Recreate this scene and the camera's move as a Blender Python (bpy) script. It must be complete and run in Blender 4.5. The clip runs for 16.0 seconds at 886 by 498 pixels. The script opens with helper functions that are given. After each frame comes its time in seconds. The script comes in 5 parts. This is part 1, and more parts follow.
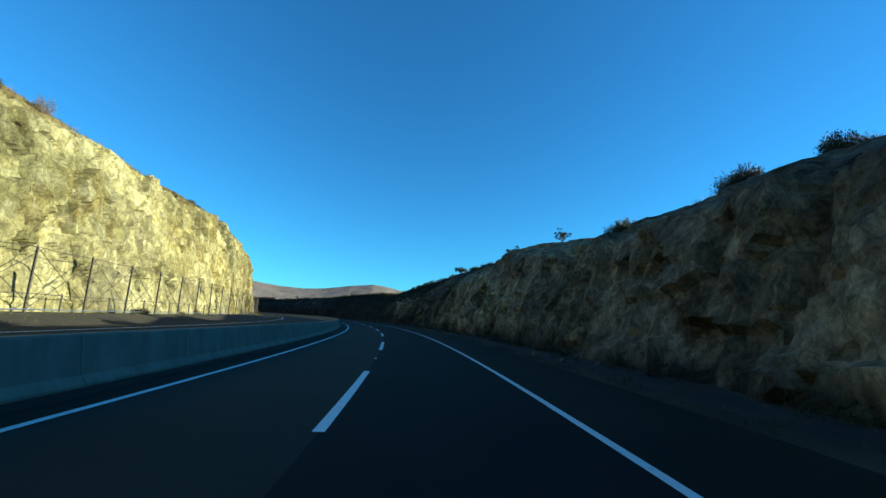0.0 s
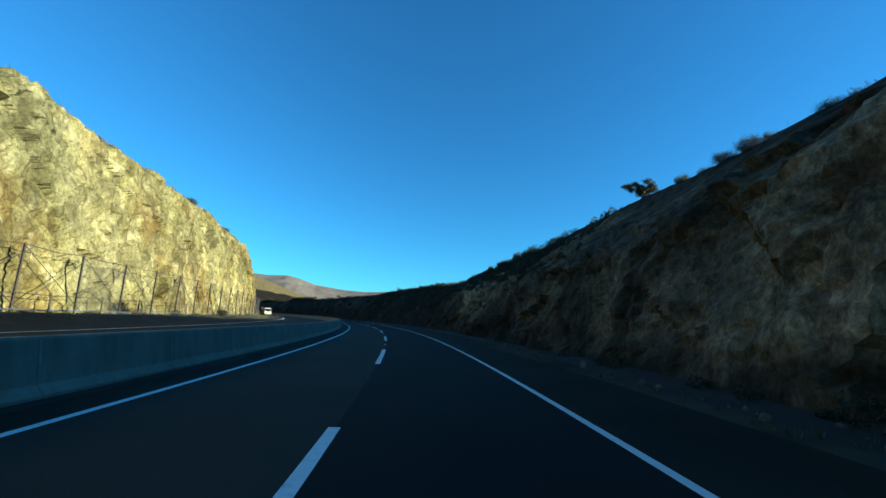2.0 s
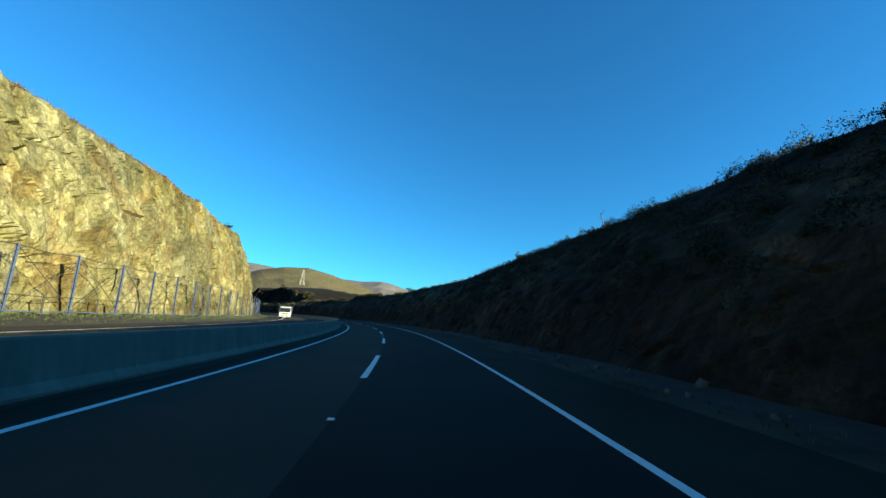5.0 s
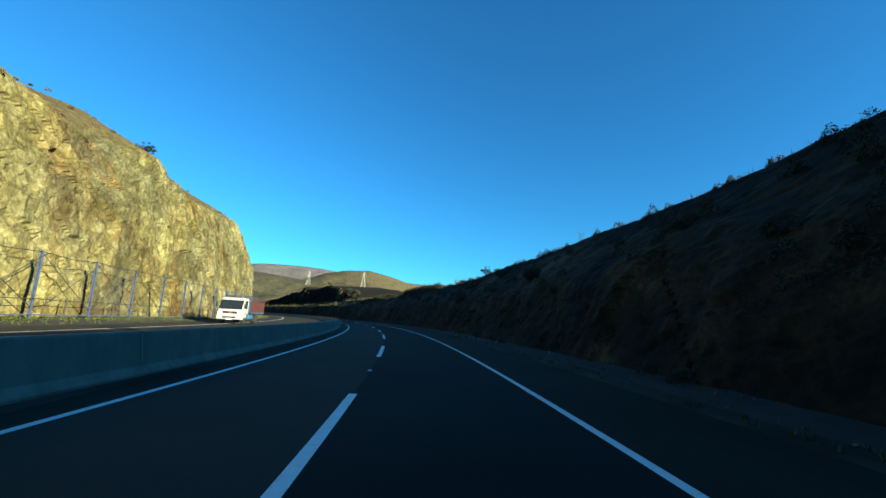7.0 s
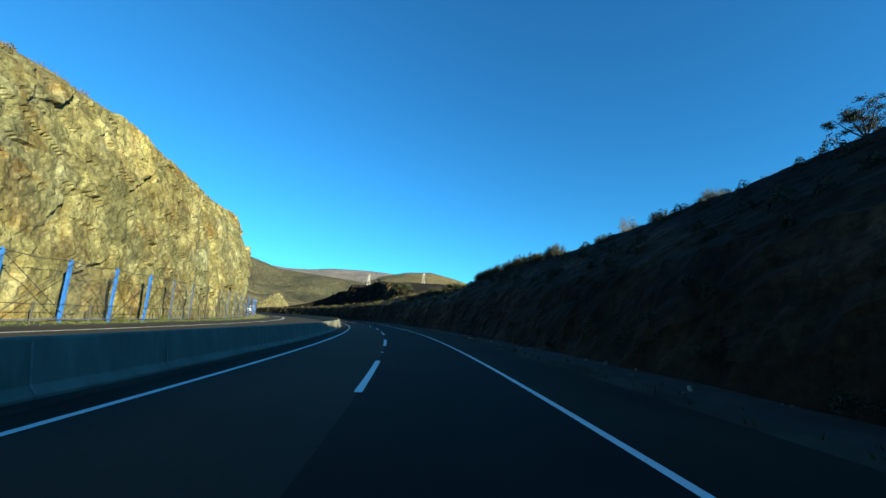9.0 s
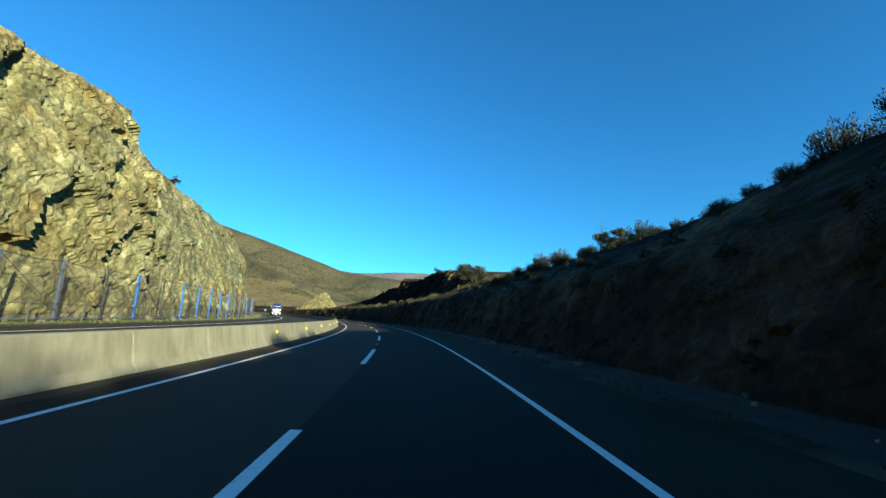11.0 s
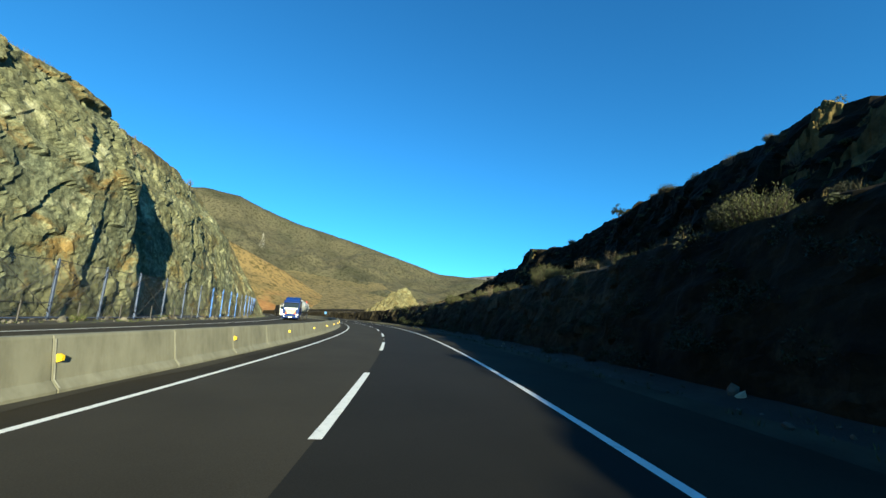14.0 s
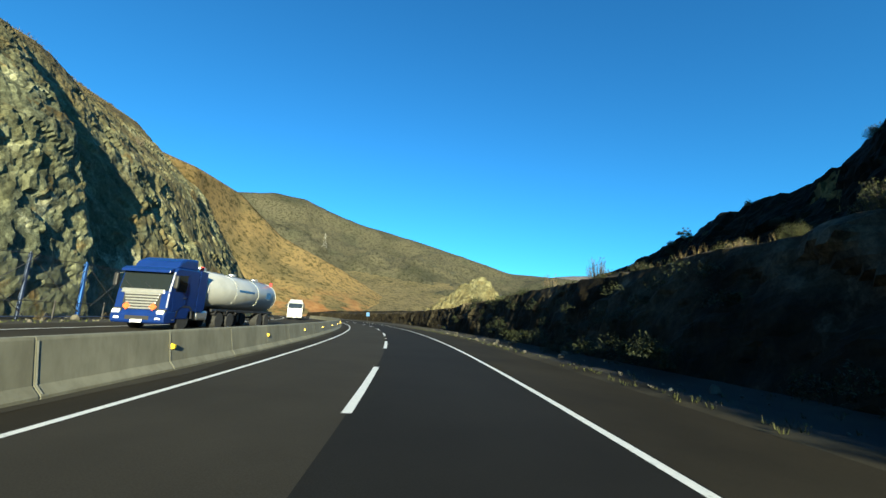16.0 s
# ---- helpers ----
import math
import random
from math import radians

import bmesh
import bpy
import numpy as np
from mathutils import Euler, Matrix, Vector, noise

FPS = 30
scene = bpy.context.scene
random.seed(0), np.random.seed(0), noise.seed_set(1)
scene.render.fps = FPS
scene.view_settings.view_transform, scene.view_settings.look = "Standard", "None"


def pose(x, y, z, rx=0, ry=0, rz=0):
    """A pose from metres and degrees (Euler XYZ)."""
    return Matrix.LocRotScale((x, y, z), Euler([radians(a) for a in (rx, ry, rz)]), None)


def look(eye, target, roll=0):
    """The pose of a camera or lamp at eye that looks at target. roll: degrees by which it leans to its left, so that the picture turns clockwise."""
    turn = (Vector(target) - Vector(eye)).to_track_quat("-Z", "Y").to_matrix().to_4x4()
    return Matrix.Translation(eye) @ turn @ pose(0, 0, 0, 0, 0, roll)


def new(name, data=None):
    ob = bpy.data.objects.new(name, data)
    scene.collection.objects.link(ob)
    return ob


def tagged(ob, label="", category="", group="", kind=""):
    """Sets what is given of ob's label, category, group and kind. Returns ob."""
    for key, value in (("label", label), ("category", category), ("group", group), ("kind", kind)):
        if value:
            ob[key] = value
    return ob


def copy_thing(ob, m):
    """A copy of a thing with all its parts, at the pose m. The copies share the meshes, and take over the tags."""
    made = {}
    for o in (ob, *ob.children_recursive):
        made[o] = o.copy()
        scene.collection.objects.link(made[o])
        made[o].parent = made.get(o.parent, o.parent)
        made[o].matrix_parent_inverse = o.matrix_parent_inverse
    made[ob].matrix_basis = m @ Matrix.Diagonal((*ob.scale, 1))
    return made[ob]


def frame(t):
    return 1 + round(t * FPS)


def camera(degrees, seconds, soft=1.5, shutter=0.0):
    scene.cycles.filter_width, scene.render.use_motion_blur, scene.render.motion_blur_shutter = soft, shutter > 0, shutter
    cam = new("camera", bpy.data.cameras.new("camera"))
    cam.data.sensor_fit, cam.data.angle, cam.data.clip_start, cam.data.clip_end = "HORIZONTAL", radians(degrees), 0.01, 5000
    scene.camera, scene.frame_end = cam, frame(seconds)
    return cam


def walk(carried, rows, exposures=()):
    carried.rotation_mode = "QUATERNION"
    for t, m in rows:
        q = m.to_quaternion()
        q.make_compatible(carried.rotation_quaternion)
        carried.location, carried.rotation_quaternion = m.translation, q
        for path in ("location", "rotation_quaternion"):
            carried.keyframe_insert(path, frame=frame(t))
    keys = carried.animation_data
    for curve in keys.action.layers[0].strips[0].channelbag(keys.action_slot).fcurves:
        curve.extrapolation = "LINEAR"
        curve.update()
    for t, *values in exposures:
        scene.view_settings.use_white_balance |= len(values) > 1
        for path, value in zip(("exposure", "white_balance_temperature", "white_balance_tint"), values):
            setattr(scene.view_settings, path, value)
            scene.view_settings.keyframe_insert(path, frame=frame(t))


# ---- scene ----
cam = camera(99.06, 16.0)

# The road is a left-hand bend of one radius. s runs along the driven lane, a is metres to the left of it.
BEND = 264.6
EYE = 1.367


def at(s, a, z=0.0):
    th = s / BEND
    return Vector((-BEND + (BEND - a) * math.cos(th), (BEND - a) * math.sin(th), z))


def on_road(s, a, z=0.0, turn=0.0):
    """A pose whose y runs along the road and x to its right."""
    p = at(s, a, z)
    return pose(p.x, p.y, p.z, 0, 0, math.degrees(s / BEND) + turn)


# seconds, metres ahead or behind of an evenly growing speed, metres to the left of the lane's middle line of travel
DRIFT = [(0, 0.15, -0.03), (0.5, -0.7, 0.0), (1, -0.1, 0.05), (1.5, -0.25, 0.09), (2, 0.1, 0.12), (2.5, 0.2, 0.14), (3, 0.6, 0.13), (3.5, -0.35, 0.15), (4, 0.85, 0.15),
         (5, 0, 0), (6.5, -0.15, -0.08), (7, 0.5, 0.03), (7.5, -0.1, 0.08), (8, 0.65, 0.1), (8.5, -0.55, 0.13), (9, -0.2, 0.09), (10, 0, -0.1), (11.5, 0, -0.3),
         (12, 0.4, -0.3), (12.5, -0.1, -0.39), (13, 0, -0.22), (13.5, -1.15, -0.12), (14, -0.15, 0), (14.5, -1.05, 0), (15, 0.35, 0.12), (15.5, 0.2, 0.11), (16, 1.3, 0.14)]


def eye_pose(t, ahead, left):
    return on_road(20.42 * t + 0.075 * t * t + ahead, left, EYE, -2.87) @ pose(0, 0, 0, 100.73, 0, 0) @ pose(0, 0, 0, 0, 0, 3.06)


walk(cam, [(t, eye_pose(t, ahead, left)) for t, ahead, left in DRIFT], [(0.0, 1.61), (16.0, 1.61)])

# ---- light ----
SUN_YAW, SUN_UP = 94.3, 13.9          # compass turn from +y towards +x, and height, in degrees
world = bpy.data.worlds.new("sky")
scene.world = world
world.use_nodes = True
wn = world.node_tree
sky = wn.nodes.new("ShaderNodeTexSky")
sky.sky_type = "NISHITA"
sky.sun_disc = False
sky.sun_elevation, sky.sun_rotation = radians(SUN_UP), radians(SUN_YAW)
sky.air_density, sky.dust_density, sky.ozone_density = 1.05, 0.04, 3.0
deep = wn.nodes.new("ShaderNodeMix")                  # a very clear, dry evening sky
deep.data_type, deep.blend_type = "RGBA", "MULTIPLY"
deep.inputs[0].default_value = 1.0
deep.inputs[7].default_value = (0.225, 0.935, 1.33, 1)
wn.links.new(sky.outputs[0], deep.inputs[6])
wn.links.new(deep.outputs[2], wn.nodes["Background"].inputs[0])
wn.nodes["Background"].inputs[1].default_value = 0.06
sun = new("sun", bpy.data.lights.new("sun", "SUN"))
sun.data.energy, sun.data.angle, sun.data.color = 5.0, radians(0.5), (0.98, 0.94, 0.63)
toward = Vector((math.sin(radians(SUN_YAW)) * math.cos(radians(SUN_UP)), math.cos(radians(SUN_YAW)) * math.cos(radians(SUN_UP)), math.sin(radians(SUN_UP))))
sun.matrix_world = look((0, 0, 60), Vector((0, 0, 60)) - toward)


# ---- numbers that stand for chance ----
def hash3(ix, iy, iz, seed):
    n = (ix.astype(np.int64) * 374761393 + iy.astype(np.int64) * 668265263 + iz.astype(np.int64) * 2147483647 + seed * 1274126177) & 0xFFFFFFFF
    n = ((n ^ (n >> 13)) * 1274126177) & 0xFFFFFFFF
    n = ((n ^ (n >> 16)) * 2246822519) & 0xFFFFFFFF
    n = n ^ (n >> 15)
    return (n & 0xFFFFFF) / float(0xFFFFFF)


def vnoise(p, seed=0):
    i = np.floor(p)
    f = p - i
    f = f * f * (3 - 2 * f)
    i = i.astype(np.int64)
    out = 0
    for dx in (0, 1):
        for dy in (0, 1):
            for dz in (0, 1):
                w = (f[:, 0] if dx else 1 - f[:, 0]) * (f[:, 1] if dy else 1 - f[:, 1]) * (f[:, 2] if dz else 1 - f[:, 2])
                out = out + w * hash3(i[:, 0] + dx, i[:, 1] + dy, i[:, 2] + dz, seed)
    return out * 2 - 1


def fbm(p, octaves=4, seed=0, gain=0.5):
    out, amp, tot = 0, 1.0, 0.0
    for k in range(octaves):
        out = out + amp * vnoise(p * 2.03 ** k, seed + 17 * k)
        tot += amp
        amp *= gain
    return out / tot


def facets(p, seed=0, crisp=30.0):
    """Broken blocks: every cell has its own height and its own tilt; crisp says how hard the edges between them are."""
    i = np.floor(p).astype(np.int64)
    best = np.full(len(p), 1e9)
    for dx in (-1, 0, 1):
        for dy in (-1, 0, 1):
            for dz in (-1, 0, 1):
                c = i + np.array((dx, dy, dz))
                d = p - (c + np.stack([hash3(c[:, 0], c[:, 1], c[:, 2], seed + k) for k in range(3)], 1))
                best = np.minimum(best, (d * d).sum(1))
    val, tot = np.zeros(len(p)), np.zeros(len(p))
    for dx in (-1, 0, 1):
        for dy in (-1, 0, 1):
            for dz in (-1, 0, 1):
                c = i + np.array((dx, dy, dz))
                d = p - (c + np.stack([hash3(c[:, 0], c[:, 1], c[:, 2], seed + k) for k in range(3)], 1))
                w = np.exp(-crisp * ((d * d).sum(1) - best))
                near = w > 0.01
                j = [hash3(c[near, 0], c[near, 1], c[near, 2], seed + k) for k in (3, 4, 5, 6)]
                e = d[near]
                h = (j[0] - 0.5) * 1.2 + e[:, 0] * (j[1] - 0.5) * 1.6 + e[:, 1] * (j[2] - 0.5) * 1.2 + e[:, 2] * (j[3] - 0.5) * 1.6
                val[near] += w[near] * h
                tot[near] += w[near]
    return val / tot


def curve_of(rows, col):
    xs, ys = [r[0] for r in rows], [r[col] for r in rows]
    return lambda s: np.interp(s, xs, ys)


# ---- materials ----
def material(name):
    m = bpy.data.materials.new(name)
    m.use_nodes = True
    t = m.node_tree
    return m, t, t.nodes["Principled BSDF"]


def node(t, kind, **inputs):
    n = t.nodes.new(kind)
    for k, v in inputs.items():
        k = k.replace("_", " ")
        if isinstance(v, bpy.types.NodeSocket):
            t.links.new(v, n.inputs[k])
        else:
            n.inputs[k].default_value = v
    return n


def place(t, sx=1.0, sy=1.0, sz=1.0):
    g = t.nodes.new("ShaderNodeNewGeometry")
    m = t.nodes.new("ShaderNodeMapping")
    m.inputs["Scale"].default_value = (sx, sy, sz)
    t.links.new(g.outputs["Position"], m.inputs["Vector"])
    return m.outputs[0]


def grain(t, scale, detail=4.0, rough=0.55, vec=None, warp=0.0):
    n = t.nodes.new("ShaderNodeTexNoise")
    n.inputs["Scale"].default_value, n.inputs["Detail"].default_value = scale, detail
    n.inputs["Roughness"].default_value, n.inputs["Distortion"].default_value = rough, warp
    t.links.new(vec if vec else place(t), n.inputs["Vector"])
    return n.outputs["Fac"]


def ramp(t, fac, *stops):
    r = t.nodes.new("ShaderNodeValToRGB")
    while len(r.color_ramp.elements) < len(stops):
        r.color_ramp.elements.new(0.5)
    for e, (p, c) in zip(r.color_ramp.elements, stops):
        e.position, e.color = p, (*c, 1)
    t.links.new(fac, r.inputs[0])
    return r.outputs[0]


def mix(t, fac, a, b, kind="MIX"):
    m = t.nodes.new("ShaderNodeMix")
    m.data_type, m.blend_type = "RGBA", kind
    for sock, v in ((m.inputs[0], fac), (m.inputs[6], a), (m.inputs[7], b)):
        if isinstance(v, bpy.types.NodeSocket):
            t.links.new(v, sock)
        else:
            sock.default_value = v if isinstance(v, float) else (*v, 1)
    return m.outputs[2]


def relief(t, shader, height, strength, distance):
    b = t.nodes.new("ShaderNodeBump")
    b.inputs["Strength"].default_value, b.inputs["Distance"].default_value = strength, distance
    t.links.new(height, b.inputs["Height"])
    t.links.new(b.outputs[0], shader.inputs["Normal"])


def attribute(t, name):
    n = t.nodes.new("ShaderNodeAttribute")
    n.attribute_name = name
    return n.outputs["Fac"]


def plain(name, colour, rough=0.6, metal=0.0, spread=0.15, scale=8.0, bump=0.0):
    """A plain paint or metal with soft uneven wear."""
    m, t, b = material(name)
    g = grain(t, scale)
    dark = tuple(c * (1 - spread) for c in colour)
    light = tuple(min(1, c * (1 + spread)) for c in colour)
    t.links.new(ramp(t, g, (0.3, dark), (0.7, light)), b.inputs["Base Color"])
    b.inputs["Roughness"].default_value, b.inputs["Metallic"].default_value = rough, metal
    if bump:
        relief(t, b, grain(t, scale * 6), bump, 0.01)
    return m


def cracks(t, scale, vec, width):
    """Thin dark joints between broken blocks: 0 in the joint, 1 on the block."""
    v = t.nodes.new("ShaderNodeTexVoronoi")
    v.feature = "DISTANCE_TO_EDGE"
    v.inputs["Scale"].default_value = scale
    t.links.new(vec, v.inputs["Vector"])
    return ramp(t, v.outputs["Distance"], (0.0, (0, 0, 0)), (width, (1, 1, 1)))


def bent(t, vec, scale, amount):
    """A vector pushed about by noise."""
    n = t.nodes.new("ShaderNodeTexNoise")
    n.inputs["Scale"].default_value, n.inputs["Detail"].default_value = scale, 4
    t.links.new(vec, n.inputs["Vector"])
    m = t.nodes.new("ShaderNodeVectorMath")
    m.operation = "MULTIPLY_ADD"
    t.links.new(n.outputs["Color"], m.inputs[0])
    m.inputs[1].default_value = (amount,) * 3
    t.links.new(vec, m.inputs[2])
    return m.outputs[0]


def blocks(t, scale, vec):
    """One random value for each broken block."""
    v = t.nodes.new("ShaderNodeTexVoronoi")
    v.inputs["Scale"].default_value = scale
    t.links.new(vec, v.inputs["Vector"])
    s = t.nodes.new("ShaderNodeSeparateColor")
    t.links.new(v.outputs["Color"], s.inputs[0])
    return s.outputs[0]


def rock_material(name, tones, soil_tones, joint, deep):
    """Weathered cut rock: broken blocks, pale and rusty patches, steep streaks, dark joints and specks; soil with dry grass where the attribute says so."""
    m, t, b = material(name)
    flat = place(t)
    tilted = t.nodes.new("ShaderNodeMapping")
    tilted.inputs["Rotation"].default_value = (radians(24), radians(-30), radians(15))
    tilted.inputs["Scale"].default_value = (1.1, 1.1, 0.75)
    t.links.new(flat, tilted.inputs["Vector"])
    steep = bent(t, tilted.outputs[0], 1.6, 0.35)
    big = grain(t, 0.13, 6, 0.65, flat, 0.3)
    base = ramp(t, big, (0.36, tones[0]), (0.46, tones[1]), (0.55, tones[2]), (0.68, tones[3]))
    streak = grain(t, 0.6, 9, 0.75, steep, 0.15)
    base = mix(t, ramp(t, streak, (0.5, (0, 0, 0)), (0.64, (0.9, 0.9, 0.9))), base, tones[4])
    base = mix(t, ramp(t, streak, (0.32, (0.75, 0.75, 0.75)), (0.43, (0, 0, 0))), base, tones[7])
    rust = grain(t, 0.24, 8, 0.72, steep)
    base = mix(t, ramp(t, rust, (0.5, (0, 0, 0)), (0.62, (0.85, 0.85, 0.85))), base, mix(t, attribute(t, "rust"), base, tones[8]))
    base = mix(t, ramp(t, attribute(t, "rust"), (0.1, (0, 0, 0)), (1.0, (0.75, 0.75, 0.75))), base, mix(t, 1.0, base, (0.88, 0.72, 0.38), "MULTIPLY"))
    base = mix(t, 1.0, base, ramp(t, grain(t, 0.075, 3, 0.5, flat), (0.38, (0.7, 0.72, 0.7)), (0.56, (1.1, 1.1, 1.08))), "MULTIPLY")
    speck = grain(t, 2.6, 8, 0.78, steep)
    ba, bb, bc = blocks(t, 0.5, steep), blocks(t, 1.6, steep), blocks(t, 4.6, steep)
    greyish = mix(t, 0.9, ramp(t, speck, (0.34, tones[5]), (0.62, tones[6])), ramp(t, big, (0.4, (0.7, 0.72, 0.7)), (0.6, (1.15, 1.08, 0.9))), "MULTIPLY")
    greyish = mix(t, ramp(t, grain(t, 0.42, 7, 0.7, steep, 0.4), (0.55, (0, 0, 0)), (0.63, (0.7, 0.7, 0.7))), greyish, tones[4])
    greyish = mix(t, ramp(t, grain(t, 0.3, 7, 0.7, flat, 0.6), (0.54, (0, 0, 0)), (0.64, (0.75, 0.75, 0.75))), greyish, tones[8])
    base = mix(t, 0.8, base, ramp(t, speck, (0.34, (0.36, 0.35, 0.33)), (0.47, (0.95, 0.95, 0.95)), (0.68, (1.35, 1.34, 1.3))), "MULTIPLY")
    base = mix(t, attribute(t, "grey"), base, greyish)
    grit = grain(t, 9.0, 7, 0.8, steep)
    base = mix(t, 0.85, base, ramp(t, grit, (0.34, (0.5, 0.49, 0.46)), (0.5, (1, 1, 1)), (0.68, (1.35, 1.34, 1.3))), "MULTIPLY")
    for value, low, high in ((ba, 0.74, 1.16), (bb, 0.72, 1.18), (bc, 0.8, 1.12)):
        base = mix(t, 1.0, base, ramp(t, value, (0.1, (low, low, low * 0.98)), (0.9, (high, high, high))), "MULTIPLY")
    j1, j2 = cracks(t, 0.5, steep, 0.03), cracks(t, 1.6, steep, 0.022)
    j1 = mix(t, ramp(t, grain(t, 0.4, 3, 0.5, flat), (0.42, (0, 0, 0)), (0.6, (1, 1, 1))), (1, 1, 1), j1)
    j2 = mix(t, ramp(t, grain(t, 0.9, 3, 0.5, flat), (0.5, (0, 0, 0)), (0.62, (1, 1, 1))), (1, 1, 1), j2)
    both = mix(t, 1.0, j1, j2, "MULTIPLY")
    base = mix(t, deep, base, mix(t, both, joint, (1, 1, 1)), "MULTIPLY")
    tuft = grain(t, 1.5, 8, 0.78, flat)
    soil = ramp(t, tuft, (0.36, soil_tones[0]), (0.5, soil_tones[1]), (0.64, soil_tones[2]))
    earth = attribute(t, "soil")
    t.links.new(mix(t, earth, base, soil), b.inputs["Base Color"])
    b.inputs["Roughness"].default_value = 0.92
    b.inputs["Specular IOR Level"].default_value = 0.15
    h = mix(t, 0.45, mix(t, 0.4, ba, bb), mix(t, 0.5, bc, mix(t, 0.4, speck, grit)))
    relief(t, b, mix(t, earth, h, tuft), 1.0, 0.09)
    return m


CLIFF = rock_material("cut_rock_pale", [(0.117, 0.089, 0.0331), (0.1831, 0.1704, 0.0814), (0.2339, 0.2263, 0.1323), (0.1526, 0.145, 0.0738), (0.2798, 0.2747, 0.1882), (0.0509, 0.0575, 0.0386), (0.1651, 0.174, 0.1178), (0.0763, 0.0651, 0.032), (0.1323, 0.0753, 0.0203)],
                      [(0.036, 0.0296, 0.0136), (0.092, 0.0712, 0.032), (0.144, 0.1104, 0.0528)], (0.25, 0.22, 0.17), 0.6)
# Brown rock and soil near black: the bank's shade is put into these tones.
BANK = rock_material("cut_rock_brown_shaded", [(0.0153, 0.0106, 0.0053), (0.023, 0.0177, 0.0106), (0.0383, 0.0313, 0.0202), (0.0172, 0.0136, 0.008), (0.085, 0.0741, 0.0543), (0.081, 0.066, 0.0441), (0.4104, 0.34, 0.2358), (0.0128, 0.0105, 0.0071), (0.0461, 0.0262, 0.0106)],
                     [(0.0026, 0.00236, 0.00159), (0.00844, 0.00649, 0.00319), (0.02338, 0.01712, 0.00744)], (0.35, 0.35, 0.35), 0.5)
OCHRE = rock_material("weathered_rock_ochre", [(0.1229, 0.0694, 0.0165), (0.1923, 0.1329, 0.0407), (0.2456, 0.1765, 0.0662), (0.1602, 0.1131, 0.0369), (0.2938, 0.2143, 0.0941), (0.0534, 0.0449, 0.0193), (0.1734, 0.1357, 0.0589), (0.0801, 0.0508, 0.016), (0.1389, 0.0587, 0.0101)],
                      [(0.036, 0.0296, 0.0136), (0.092, 0.0712, 0.032), (0.144, 0.1104, 0.0528)], (0.25, 0.22, 0.17), 0.6)


def asphalt(name, low, high, bump=0.25):
    m, t, b = material(name)
    fine = grain(t, 60, 3, 0.7)
    wide = grain(t, 0.35, 4, 0.6)
    base = ramp(t, wide, (0.35, low), (0.65, high))
    t.links.new(mix(t, 0.7, base, ramp(t, fine, (0.3, (0.6, 0.6, 0.6)), (0.7, (1.3, 1.3, 1.3))), "MULTIPLY"), b.inputs["Base Color"])
    b.inputs["Roughness"].default_value = 0.9
    b.inputs["Specular IOR Level"].default_value = 0.1
    relief(t, b, fine, bump, 0.004)
    return m


ROAD_OLD = asphalt("asphalt_worn", (0.0327, 0.0292, 0.022), (0.042, 0.0373, 0.0281))
ROAD_NEW = asphalt("asphalt_dark", (0.0129, 0.0125, 0.0111), (0.0168, 0.0163, 0.0145))
SHOULDER = asphalt("asphalt_shoulder", (0.0182, 0.0154, 0.0101), (0.0296, 0.0247, 0.0158))


def dirt_material():
    m, t, b = material("verge_gravel_shaded")
    g = grain(t, 0.8, 6, 0.7)
    f = grain(t, 18, 4, 0.7)
    # Gravel tones lowered to near black, with the verge's shade put into them.
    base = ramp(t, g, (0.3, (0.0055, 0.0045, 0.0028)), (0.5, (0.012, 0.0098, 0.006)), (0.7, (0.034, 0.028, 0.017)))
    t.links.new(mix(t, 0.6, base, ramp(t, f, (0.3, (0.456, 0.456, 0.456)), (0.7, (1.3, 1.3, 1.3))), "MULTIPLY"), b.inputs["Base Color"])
    b.inputs["Roughness"].default_value = 0.95
    relief(t, b, f, 0.6, 0.03)
    return m


VERGE = dirt_material()


def line_paint():
    m, t, b = material("road_paint")
    w = grain(t, 7, 6, 0.75)
    t.links.new(ramp(t, w, (0.3, (0.4, 0.4, 0.37)), (0.42, (0.66, 0.66, 0.62)), (0.7, (0.76, 0.75, 0.71))), b.inputs["Base Color"])
    b.inputs["Roughness"].default_value = 0.6
    return m


PAINT = line_paint()


def concrete():
    m, t, b = material("barrier_concrete")
    w = grain(t, 0.9, 5, 0.6)
    st = grain(t, 3.0, 5, 0.65, place(t, 1, 1, 0.25))
    base = ramp(t, w, (0.35, (0.16, 0.157, 0.116)), (0.65, (0.205, 0.2, 0.15)))
    base = mix(t, 0.8, base, ramp(t, st, (0.35, (0.72, 0.7, 0.66)), (0.6, (1.05, 1.05, 1.03))), "MULTIPLY")
    t.links.new(base, b.inputs["Base Color"])
    b.inputs["Roughness"].default_value = 0.88
    relief(t, b, grain(t, 30, 4), 0.3, 0.004)
    return m


CONCRETE = concrete()


def hill_material(name, tones):
    m, t, b = material(name)
    a = grain(t, 0.012, 6, 0.65, warp=0.5)
    c = grain(t, 0.3, 6, 0.8)
    base = ramp(t, a, (0.35, tones[0]), (0.5, tones[1]), (0.65, tones[2]))
    t.links.new(mix(t, 0.9, base, ramp(t, c, (0.42, (0.25, 0.3, 0.2)), (0.5, (1, 1, 1)), (0.7, (1.25, 1.18, 1.0))), "MULTIPLY"), b.inputs["Base Color"])
    b.inputs["Roughness"].default_value = 0.95
    b.inputs["Specular IOR Level"].default_value = 0.1
    relief(t, b, c, 0.7, 1.2)
    return m


